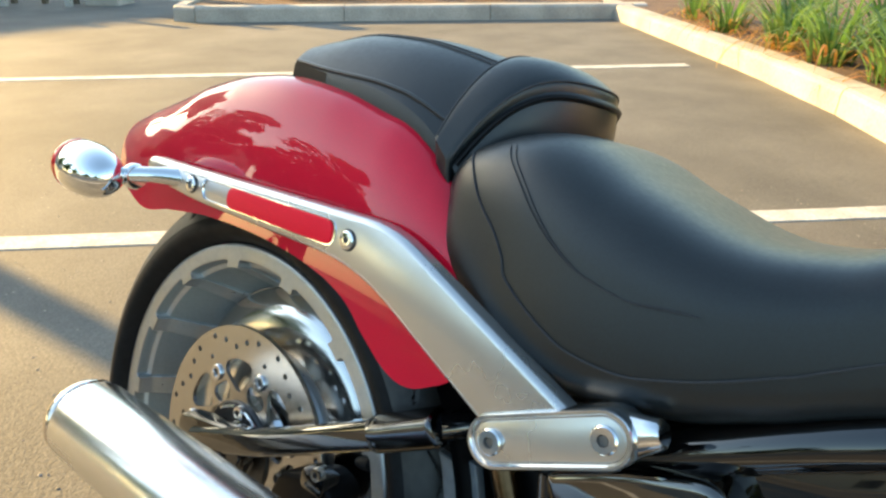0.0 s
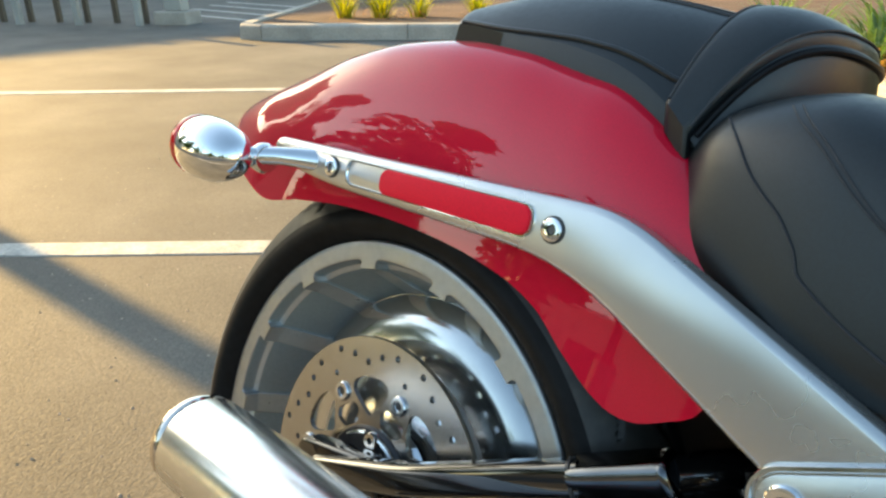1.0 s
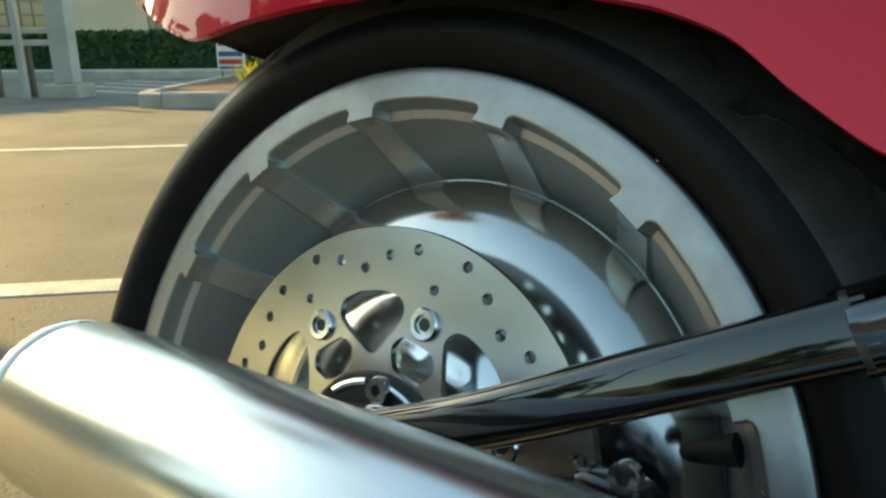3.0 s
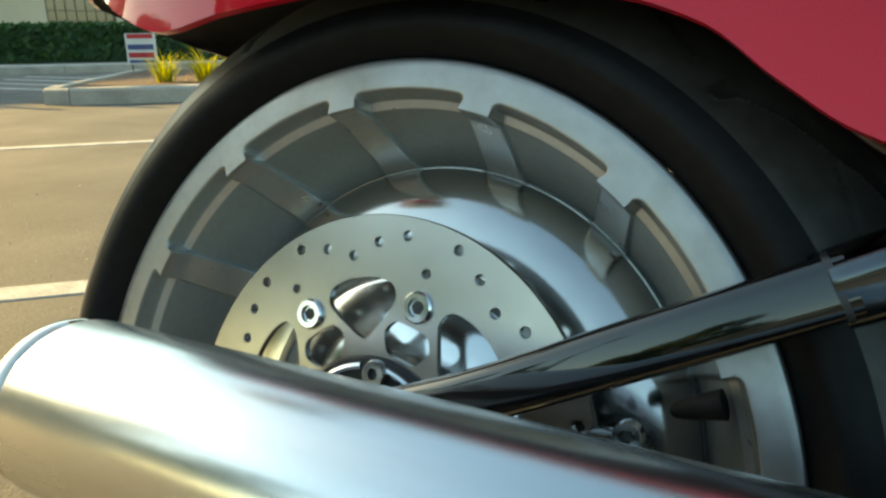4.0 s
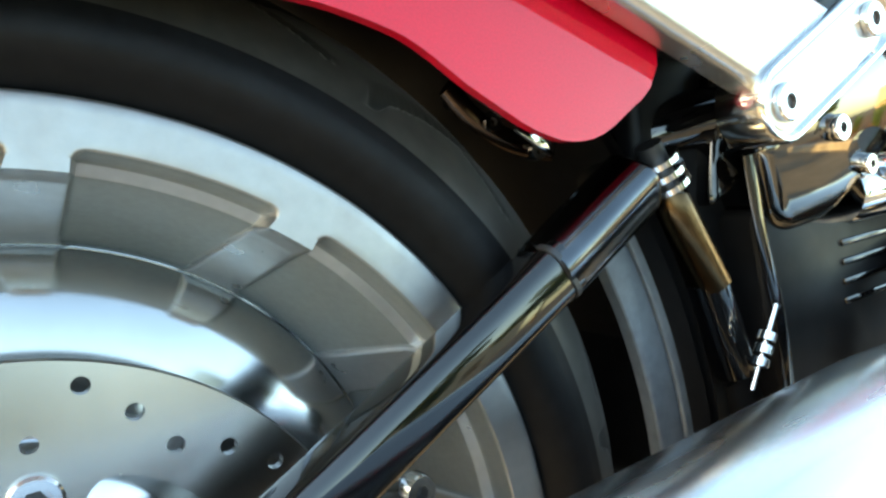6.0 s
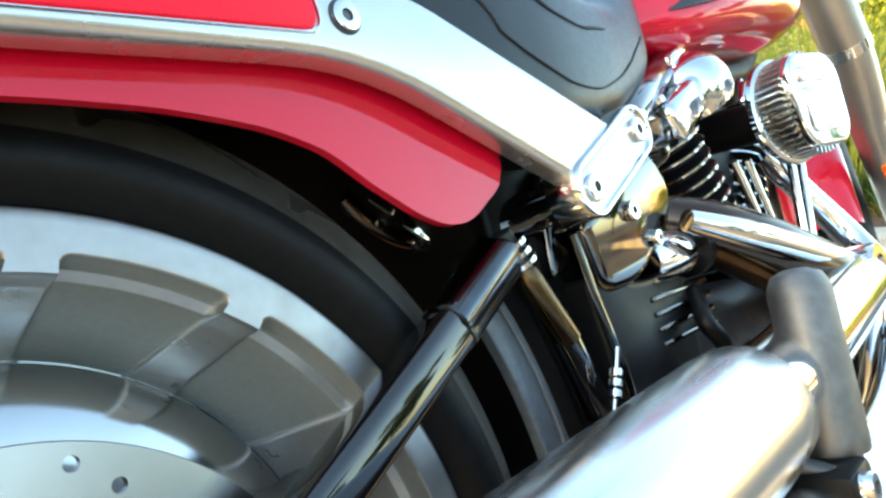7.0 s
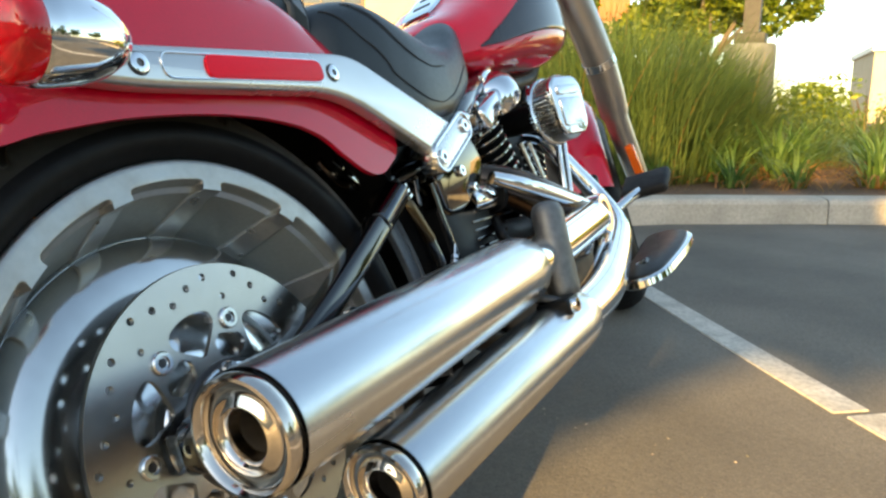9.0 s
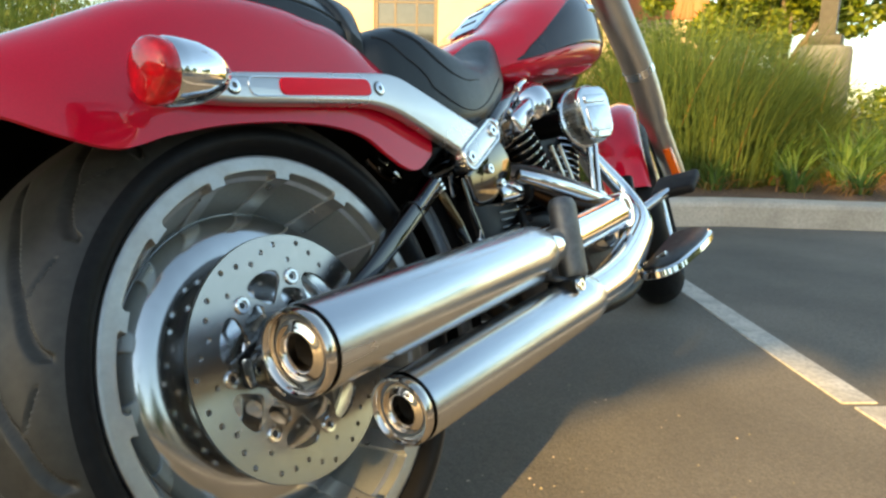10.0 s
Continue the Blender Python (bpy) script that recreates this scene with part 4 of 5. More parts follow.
stand = part("side_stand", tube([(0.90, 0.10, 0.20), (0.92, 0.20, 0.145), (0.95, 0.292, 0.104)], 0.011, 14), CHROME, bike, "side stand that props the motorcycle")
part("stand_foot", moved(block(-0.03, 0.03, -0.018, 0.018, -0.006, 0.006, 0.004), pose(0.955, 0.302, 0.1015, 18.78, 0, 0)), BLACK_SATIN, stand)

# ---- chrome side cover
def side_cover():
    o = rounded([(0.396, 0.508), (0.455, 0.540), (0.520, 0.562), (0.548, 0.522), (0.532, 0.492), (0.476, 0.452), (0.420, 0.450)], [0.012, 0.02, 0.02, 0.024, 0.024, 0.02, 0.02], 6)
    rings = [[(p.x, y + (0.511 - p.y) * 0.16 + (0.511 - p.y) ** 2 * 1.0, p.y) for p in inset(o, d)] for d, y in ((0, -0.06), (0, -0.135), (0.001, -0.139), (0.004, -0.142), (0.008, -0.143))]
    return part("side_cover", loft(rings), DARK_CHROME, bike, "mirror-bright dark chrome side cover")


side_cover()
bolt("cover_screw", (0.464, -0.143, 0.510), bike, 0.0085, 0.006)
bolt("cover_screw", (0.505, -0.1375, 0.484), bike, 0.007, 0.005)


# ---- engine
def cylinder(base, top, name):
    a, b = Vector(base), Vector(top)
    d = (b - a)
    rot = Vector((0, 0, 1)).rotation_difference(d.normalized()).to_matrix().to_4x4()
    m = Matrix.Translation(a) @ rot
    prof = [(0.0001, 0)]
    n = 11
    h = d.length
    rings = []
    for k in range(n):
        z = h * k / n
        prof += [(0.036, z + 0.001), (0.0495, z + h / n * 0.30), (0.0495, z + h / n * 0.50), (0.036, z + h / n * 0.8)]
        rings.append(z + h / n * 0.40)
    prof.append((0.0001, h))
    ob = part(name, moved(lathe(prof, segs=40, axis="z"), m), BLACK_SATIN, bike, "finned black engine cylinder")
    for z in rings:
        part("fin_edge", moved(lathe([(0.0488, z - 0.0020), (0.0506, z - 0.0013), (0.0506, z + 0.0013), (0.0488, z + 0.0020)], (0, 0, 0), "z", 40), m), POLISHED, ob)
    cover = bmesh.new()
    block(-0.076, 0.030, -0.070, 0.05, h + 0.002, h + 0.046, 0.012, bm=cover, segs=3)
    part("rocker_cover", moved(cover, m), CHROME, ob, "chrome rocker cover")
    part("rocker_top", moved(lathe([(0.030, h - 0.020), (0.050, h - 0.018), (0.056, h - 0.006), (0.056, h + 0.012), (0.050, h + 0.030), (0.036, h + 0.044), (0.018, h + 0.051), (0.0001, h + 0.053)], (0.056, -0.030, 0.014), "z", 48), m), CHROME, ob, "domed chrome rocker top")
    part("rocker_cap", moved(block(0.028, 0.080, -0.050, -0.012, h + 0.058, h + 0.074, 0.006), m), CHROME, ob)
    for dx, dy in ((-0.058, -0.052), (-0.058, 0.03)):
        part("screw", moved(lathe([(0.0001, h + 0.056), (0.0055, h + 0.056), (0.0075, h + 0.054), (0.008, h + 0.048), (0.0001, h + 0.048)], (dx, dy, 0), "z", 16), m), POLISHED, ob)
    return ob


cylinder((0.785, -0.062, 0.43), (0.710, -0.062, 0.597), "rear_cylinder")
cylinder((0.95, -0.02, 0.43), (1.03, -0.02, 0.60), "front_cylinder")
# Added black block: fills the dark gap and stops views through the engine.
part("engine_block", block(0.80, 1.02, -0.045, 0.06, 0.38, 0.69, 0.02, segs=2), BLACK_SATIN, bike, "black filler that keeps the gap between the cylinders dark")
part("intake", tube([(0.868, -0.03, 0.60), (0.880, -0.15, 0.590)], 0.026, 20, 3), BLACK_SATIN, bike)
part("crankcase", lathe([(0.0001, -0.12), (0.10, -0.12), (0.125, -0.10), (0.13, 0.0), (0.125, 0.12), (0.0001, 0.13)], (0.90, 0, 0.34), segs=48), DARK_METAL, bike, "dark cast crankcase")
part("gearbox", block(0.55, 0.80, -0.11, 0.11, 0.24, 0.42, 0.03, segs=3), DARK_METAL, bike, "dark cast gearbox")
part("cam_cover", lathe([(0.0001, -0.15), (0.05, -0.15), (0.062, -0.145), (0.068, -0.13), (0.07, -0.115)], (0.90, 0, 0.37), segs=40), CHROME, bike, "round chrome engine cover")
for x0, x1 in ((0.815, 0.750), (0.845, 0.790), (0.905, 0.945), (0.935, 0.985)):
    rod = part("pushrod_tube", tube([(x0, -0.122, 0.395), (x1, -0.126, 0.545)], 0.0058, 12, 3), CHROME, bike)
    part("collar", tube([(x0, -0.122, 0.395), (x0 + (x1 - x0) * 0.14, -0.1225, 0.416)], 0.010, 12, 2), POLISHED, rod)


def air_cleaner():
    c = (0.0, 0, 0.0)
    turn = pose(0.862, -0.046, 0.588, 0, 0, -14) @ Matrix.Diagonal((0.76, 0.76, 0.76, 1))
    n = 46
    bm = bmesh.new()
    rows = []
    for y in (-0.172, -0.212):
        ring = []
        for k in range(n * 4):
            a = 2 * math.pi * k / (n * 4)
            r = 0.074 + (0.0045 if (k % 4) < 2 else -0.0165)
            ring.append((c[0] + r * math.cos(a), y, c[2] + r * math.sin(a)))
        rows.append(ring)
    loft(rows, bm=bm)
    moved(bm, turn)
    ob = part("air_filter", bm, SATIN_SILVER, bike, "pleated round air filter", crease=20)
    part("back_plate", moved(lathe([(0.0001, -0.155), (0.078, -0.155), (0.083, -0.160), (0.083, -0.169), (0.076, -0.174), (0.0001, -0.174)], c, segs=64), turn), CHROME, ob)
    o = rounded([(c[0] - 0.060, c[2] - 0.045), (c[0] - 0.066, c[2] + 0.045), (c[0] - 0.045, c[2] + 0.070), (c[0] + 0.045, c[2] + 0.070), (c[0] + 0.066, c[2] + 0.045), (c[0] + 0.060, c[2] - 0.045), (c[0] + 0.04, c[2] - 0.07), (c[0] - 0.04, c[2] - 0.07)], 0.018)
    part("cover", moved(slab(o, -0.213, -0.226, 0.005), turn), CHROME, ob, "chrome air cleaner cover")
    part("cover_band", moved(slab(rounded([(c[0] - 0.045, c[2] + 0.026), (c[0] - 0.045, c[2] + 0.048), (c[0] + 0.045, c[2] + 0.048), (c[0] + 0.045, c[2] + 0.026)], 0.008), -0.226, -0.231, 0.002), turn), POLISHED, ob)
    part("cover_panel", moved(slab(rounded([(c[0] - 0.045, c[2] - 0.05), (c[0] - 0.045, c[2] + 0.018), (c[0] + 0.045, c[2] + 0.018), (c[0] + 0.045, c[2] - 0.05)], 0.010), -0.226, -0.2305, 0.002), turn), POLISHED, ob)


air_cleaner()

# ---- fuel tank
# Added black tube that hides the red underside and darkens the gap below.
part("backbone", tube([(0.56, 0.0, 0.66), (0.80, 0.0, 0.675), (1.05, 0.0, 0.70), (1.25, 0.0, 0.80)], [0.05, 0.075, 0.08, 0.05], 24, squash=(0.5, 1)), BLACK_SATIN, bike, "black filler that keeps the gap under the tank dark")
TANK = [(0.585, 0.040, 0.715, 0.745), (0.61, 0.070, 0.697, 0.765), (0.66, 0.108, 0.684, 0.790), (0.74, 0.142, 0.680, 0.822), (0.84, 0.167, 0.688, 0.878), (0.94, 0.178, 0.698, 0.918), (1.04, 0.174, 0.708, 0.932), (1.12, 0.150, 0.722, 0.922), (1.18, 0.107, 0.745, 0.90), (1.205, 0.05, 0.78, 0.86)]
tank = part("fuel_tank", cushion_mesh(TANK, 60, 64, e1=0.7, e2=0.75), RED, bike, "glossy red fuel tank with dark chrome badge panel")



def tank_patch(name, x0, x1, f0, f1, grow, mat, label="", taper=0.0, n=24, m=20):
    bm = bmesh.new()
    for g, flip in ((grow, 0), (-0.004, 1)):
        rows = []
        for i in range(n + 1):
            u = i / n
            x = x0 + (x1 - x0) * u
            k = taper * (1 - u)
            fa, fb = f0 + (f1 - f0) * k * 0.12, f1 - (f1 - f0) * k * 0.86
            edge = 1 - max(0, abs(2 * u - 1) - 0.9) * 5
            rows.append([cushion(TANK, x, fa + (fb - fa) * j / m, 0.7, 0.75, g * (edge if not flip else 1) * (1 if 0 < j < m or flip else 0.2)) for j in range(m + 1)])
        loft(rows, closed=False, bm=bm)
    return part(name, bm, mat, tank, label)


BADGE = material("dark_badge_chrome", (0.055, 0.055, 0.06), 0.10, 0.6, 40, 0.08)
tank_patch("badge_panel", 0.70, 1.185, 0.715, 0.905, 0.0035, BADGE, "dark chrome badge panel", 1.0)
tank_patch("console", 0.735, 1.06, 0.981, 1.019, 0.008, CHROME, "chrome console along the tank")
for k in range(6):
    x = 0.765 + 0.042 * k
    tank_patch("console_slot", x, x + 0.018, 0.9895, 1.0105, 0.0095, BLACK_SATIN, n=3, m=6)
tank_patch("emblem", 1.0, 1.14, 0.775, 0.800, 0.009, POLISHED, "winged silver emblem drawn as a plain bar", n=6, m=4)

# ---- fork, front wheel and fender
for s in (-1, 1):
    fork = part("fork_leg", tube([(1.675, s * 0.112 + 0.030, 0.40), (1.50, s * 0.120 + 0.012, 0.615)], [0.030, 0.033], 24, 4), FORK_SATIN, bike, "brushed lower fork leg")
    part("fork_cover", tube([(1.505, s * 0.120 + 0.012, 0.605), (1.40, s * 0.132, 0.735), (1.26, s * 0.14, 0.94)], [0.038, 0.041, 0.043], 24, 4), FORK_SATIN, fork, "satin silver fork cover")
    part("fork_ring", tube([(1.408, s * 0.131, 0.725), (1.396, s * 0.132, 0.742)], 0.0425, 24, 2), CHROME, fork)
STEER = pose(1.78, 0.09, 0.347, 0, 0, 15)
fw = part("front_wheel", moved(lathe([(0.03, -0.07), (0.05, -0.07), (0.10, -0.05), (0.15, -0.035), (0.19, -0.03), (0.205, -0.045), (0.222, -0.066), (0.235, -0.07), (0.242, -0.068), (0.242, 0.068), (0.20, 0.06), (0.10, 0.05), (0.03, 0.07)], segs=72), STEER), POLISHED, bike, "polished front wheel turned aside")
for k in range(10):
    arm = block(0.085, 0.212, -0.058, -0.03, -0.013, 0.013, 0.006)
    part("spoke", moved(arm, STEER @ Matrix.Rotation(radians(36 * k), 4, "Y")), POLISHED, fw)
part("tyre", moved(lathe([(0.2425, -0.066)] + [(0.245 + 0.08 * math.cos(radians(q)), 0.082 * math.sin(radians(q))) for q in range(-85, 86, 10)] + [(0.2425, 0.066)], segs=96), STEER), RUBBER, fw)
bm = bmesh.new()
for rr, mi in ((0.365, 0), (0.36, 1)):
    rows = []
    for k in range(41):
        a = radians(18 + 150 * k / 40)
        rows.append([((rr - 0.05 + 0.05 * math.cos(q)) * math.cos(a), 0.068 * math.sin(q), (rr - 0.06 + 0.06 * math.cos(q)) * math.sin(a)) for q in [radians(-95 + 190 * j / 20) for j in range(21)]])
    loft(rows, closed=False, bm=bm, mat=mi)
part("front_fender", moved(bm, STEER), [RED, BLACK_SATIN], bike, "glossy red front fender")
part("front_reflector", slab(rounded([(1.575, 0.425), (1.540, 0.510), (1.562, 0.514), (1.600, 0.428)], 0.008), -0.100, -0.122, 0.003), ORANGE, bike, "orange reflector on the fork")


def floorboard(side):
    o = [(0.87, -0.19), (0.86, -0.245), (0.90, -0.280), (1.03, -0.302), (1.12, -0.302), (1.16, -0.245), (1.14, -0.19)]
    o = rounded(o, 0.045, 6)
    z = lambda x: 0.238 + (x - 0.88) * 0.17

    def layer(d, dz):
        return [(p.x, -side * p.y, z(p.x) + dz) for p in inset(o, d)]
    ob = part("floorboard", loft([layer(0.006, -0.012), layer(0, -0.008), layer(0, 0.004), layer(0.004, 0.007)]), CHROME, bike, "chrome-edged footboard")
    part("rubber_mat", loft([layer(0.009, 0.005), layer(0.009, 0.011), layer(0.012, 0.013)]), MAT_RUBBER, ob, "black ribbed rubber mat")
    part("board_arm", tube([(0.95, -side * -0.13, 0.22), (0.95, -side * -0.24, 0.258)], 0.014, 12, 3), CHROME, ob)
    return ob


floorboard(-1)
pedal = part("brake_pedal", tube([(1.00, -0.135, 0.335), (1.10, -0.150, 0.362), (1.19, -0.180, 0.386), (1.245, -0.195, 0.392)], 0.011, 12), CHROME, bike, "chrome brake pedal arm")
part("pedal_pad", moved(block(-0.05, 0.05, -0.058, 0.052, -0.013, 0.013, 0.010, segs=3), pose(1.255, -0.195, 0.402, 0, -22, 0)), RUBBER_PAD, pedal, "black rubber pedal pad")

# ---------------------------------------------------------------- kerbs and planting beds
def leaf_material(name, colour, rough, island, glow=0.45):
    m = material(name, colour, rough, 0.0, 14, 0.25, island=island)
    nt = m.node_tree
    b, out = nt.nodes["Principled BSDF"], nt.nodes["Material Output"]
    tr = nt.nodes.new("ShaderNodeBsdfTranslucent")
    hs = nt.nodes.new("ShaderNodeHueSaturation")
    hs.inputs["Value"].default_value = 1.6
    hs.inputs["Saturation"].default_value = 1.1
    src = b.inputs["Base Color"].links[0].from_socket
    nt.links.new(src, hs.inputs["Color"])
    nt.links.new(hs.outputs[0], tr.inputs["Color"])
    mx = nt.nodes.new("ShaderNodeMixShader")
    mx.inputs[0].default_value = glow
    nt.links.new(b.outputs[0], mx.inputs[1])
    nt.links.new(tr.outputs[0], mx.inputs[2])
    nt.links.new(mx.outputs[0], out.inputs["Surface"])
    return m


GRASS_LEAF = leaf_material("fine_grass_blades", (0.10, 0.15, 0.045), 0.5, 0.40)
STRAP = leaf_material("strap_leaf", (0.11, 0.185, 0.05), 0.42, 0.35)
STRAW = leaf_material("dry_strap_leaf", (0.36, 0.21, 0.08), 0.7, 0.35)
CANOPY = leaf_material("tree_leaf", (0.15, 0.20, 0.02), 0.5, 0.45)
TREE_DARK = leaf_material("dark_tree_leaf", (0.06, 0.10, 0.018), 0.5, 0.4, 0.3)
HEDGE = leaf_material("hedge_leaf", (0.035, 0.085, 0.018), 0.55, 0.4, 0.3)
YELLOW_GREEN = leaf_material("lime_leaf", (0.25, 0.26, 0.03), 0.5, 0.35)


def kerb(name, pts, height=0.14, width=0.17, label="sunlit concrete kerb with joints"):
    """Separate kerb stones along a bent line; the road face lies on the line, the body to its left."""
    base = new(name)
    tagged(base, label, "kerb", kind="structure")
    cum = [0.0]
    for p, q in zip(pts, pts[1:]):
        cum.append(cum[-1] + math.dist(p, q))
    total = cum[-1]
    stone = 1.5

    def point(s):
        for i in range(len(pts) - 1):
            if s <= cum[i + 1] + 1e-6:
                t = (s - cum[i]) / (cum[i + 1] - cum[i])
                return Vector(pts[i]).lerp(Vector(pts[i + 1]), t)
        return Vector(pts[-1])

    def normal(s):
        d = (point(min(s + 0.05, total)) - point(max(s - 0.05, 0))).normalized()
        return Vector((-d.y, d.x))
    s = 0.0
    while s < total - 0.05:
        e = min(s + stone, total)
        rings = []
        n = 5
        for i in range(n + 1):
            q = s + 0.004 + (e - s - 0.008) * i / n
            p, nn = point(q), normal(q)
            jz = 0.004 * noise.noise((q * 1.3, 3.1, 0))
            prof = [(0.0, -0.05), (0.012, height - 0.03 + jz), (0.022, height - 0.010 + jz), (0.045, height + jz), (width, height + 0.004 + jz), (width, -0.05)]
            rings.append([(p.x + nn.x * a, p.y + nn.y * a, z) for a, z in prof])
        part("kerb_stone", loft(rings), CONCRETE, base, smooth=False)
        s = e
    return base


def bed(name, outline, z, label):
    bm = bmesh.new()
    top = [bm.verts.new((x, y, z)) for x, y in outline]
    low = [bm.verts.new((x, y, -0.05)) for x, y in outline]
    bm.faces.new(top)
    n = len(outline)
    for i in range(n):
        bm.faces.new((top[i], top[(i + 1) % n], low[(i + 1) % n], low[i]))
    return tagged(part(name, bm, SOIL, smooth=False), label, "planting bed", kind="structure")


KERB = [(-8.5, 12.4), (-2.95, 6.60), (-0.87, 4.51), (-0.176, 3.73), (0.20, 3.22), (1.9, 1.70), (3.49, 0.42), (3.99, -0.43), (4.9, -2.2), (6.5, -6.0)]
kerb("kerb_front", KERB)
inner = [(-8.35, 12.52), (-2.83, 6.72), (-0.76, 4.62), (-0.05, 3.83), (0.31, 3.34), (2.01, 1.82), (3.62, 0.52), (4.13, -0.36), (5.05, -2.15), (6.65, -5.95)]
bed("planting_bed_front", inner + [(30, -6), (30, 20), (-8.3, 20)], 0.125, "mulched planting bed behind the kerb")
ISLAND = [(-9.2, 6.7), (-6.75, 3.9), (-6.50, 3.62), (-6.20, 3.64), (-3.20, 6.50), (-2.75, 6.9)]
kerb("kerb_island", ISLAND, 0.15, 0.17, "pale concrete kerb round a planted island")
bed("planting_bed_island", [(-9.05, 6.83), (-6.62, 4.03), (-6.45, 3.82), (-6.27, 3.84), (-3.33, 6.62), (-3.4, 7.6), (-5.5, 9.6)], 0.135, "mulched bed of the car park island")
for k in range(4):
    a = Vector((-7.9 - 0.55 * k, 4.9 + 0.62 * k))
    strip("parking_line", [tuple(a), tuple(a + Vector((-2.4, -0.1)))], 0.09, 0.0, LINE_PAINT, "white hatching stripe beside the planted island")


# ---------------------------------------------------------------- plants
def blade(bm, base, lean_dir, length, width, bend, mat=0, segs=4, lift=1.0):
    d = Vector((math.cos(lean_dir), math.sin(lean_dir), 0))
    side = Vector((-d.y, d.x, 0)) * width / 2
    p = Vector(base)
    ang = math.pi / 2 * lift
    prev = None
    for i in range(segs + 1):
        w = 1 - (i / segs) ** 2
        tw = side * max(w, 0.06)
        a, c = bm.verts.new(p - tw), bm.verts.new(p + tw)
        if prev:
            f = bm.faces.new((prev[0], prev[1], c, a))
            f.material_index = mat
            f.smooth = True
        prev = (a, c)
        p = p + (d * math.cos(ang) + Vector((0, 0, 1)) * math.sin(ang)) * (length / segs)
        ang -= bend / segs


def strap_clump(x, y, z, size=0.6, n=90, dry=0.18, seed=0, label="clump of arching strap leaves with dry tips", mat=None):
    rnd = random.Random(seed)
    bm = bmesh.new()
    for k in range(n):
        a = rnd.uniform(0, 2 * math.pi)
        r = rnd.uniform(0, 0.14) * size / 0.6
        low = rnd.random() < dry
        blade(bm, (x + r * math.cos(a), y + r * math.sin(a), z - 0.01), a + rnd.uniform(-0.5, 0.5), size * rnd.uniform(0.6, 1.15) * (0.8 if low else 1), rnd.uniform(0.014, 0.026) * size / 0.6,
              rnd.uniform(1.0, 2.3) if not low else rnd.uniform(1.6, 2.7), 1 if low else 0, 6, rnd.uniform(0.75, 0.98) if not low else rnd.uniform(0.35, 0.7))
    return tagged(part("strap_leaf_plant", bm, [mat or STRAP, STRAW], recalc=False, smooth=False), label, "plant", group="strap-leaf plants in the bed")


def leaf_cloud(bm, centre, radius, n, size, rnd, squash=0.8, mat=0):
    for k in range(n):
        d = Vector((rnd.gauss(0, 1), rnd.gauss(0, 1), rnd.gauss(0, 1))).normalized() * radius * rnd.uniform(0.35, 1.0) ** 0.6
        c = Vector(centre) + Vector((d.x, d.y, d.z * squash))
        u = Vector((rnd.gauss(0, 1), rnd.gauss(0, 1), rnd.gauss(0, 0.6))).normalized()
        v = u.orthogonal().normalized()
        v = Matrix.Rotation(rnd.uniform(0, 6.28), 3, u) @ v
        s = size * rnd.uniform(0.6, 1.3)
        q = [bm.verts.new(c - u * s), bm.verts.new(c + v * s * 0.42 + u * s * 0.1), bm.verts.new(c + u * s), bm.verts.new(c - v * s * 0.42 + u * s * 0.1)]
        f = bm.faces.new(q)
        f.material_index = mat


def grass_bush(x, y, z, rx, ry, h, n, seed=0):
    rnd = random.Random(seed)
    bm = bmesh.new()
    for k in range(n):
        a, q = rnd.uniform(0, 2 * math.pi), math.sqrt(rnd.random())
        px, py = x + rx * q * math.cos(a), y + ry * q * math.sin(a)
        hh = h * (1 - 0.35 * q * q) * rnd.uniform(0.55, 1.1)
        blade(bm, (px, py, z - 0.01), a + rnd.uniform(-0.9, 0.9), hh, rnd.uniform(0.005, 0.010), rnd.uniform(0.2, 1.5), 1 if rnd.random() < 0.012 else 0, 5, rnd.uniform(0.80, 1.0))
    for k in range(5):
        a = rnd.uniform(0, 6.28)
        leaf_cloud(bm, (x + rx * 0.6 * math.cos(a), y + ry * 0.6 * math.sin(a), z + h * rnd.uniform(0.35, 0.7)), 0.45 * rx, n // 5, 0.022, rnd, 1.1)
    return tagged(part("ornamental_grass", bm, [GRASS_LEAF, STRAW], recalc=False, smooth=False), "tall bushy clump of fine green grass", "grass", kind="stuff")


def shrub(x, y, h, seed):
    rnd = random.Random(seed)
    root = new("shrub")
    root.matrix_world = pose(x, y, 0.125)
    tagged(root, "yellow-green leafy shrub in the far bed", "shrub", group="shrubs in the far bed")
    bm = bmesh.new()
    for k in range(5):
        a = rnd.uniform(0, 6.28)
        tube([(0.05 * math.cos(a), 0.05 * math.sin(a), -0.05), (0.35 * math.cos(a), 0.35 * math.sin(a), h * 0.5), (0.6 * math.cos(a), 0.6 * math.sin(a), h * 0.8)], [0.03, 0.02, 0.006], 8, bm=bm)
    part("stems", bm, BARK, root)
    bm = bmesh.new()
    for k in range(16):
        leaf_cloud(bm, (rnd.uniform(-0.8, 0.8), rnd.uniform(-1.0, 1.0), rnd.uniform(0.15, 0.8) * h), rnd.uniform(0.3, 0.5), 160, 0.06, rnd)
    part("crown", bm, CANOPY, root, recalc=False, smooth=False)
    return root


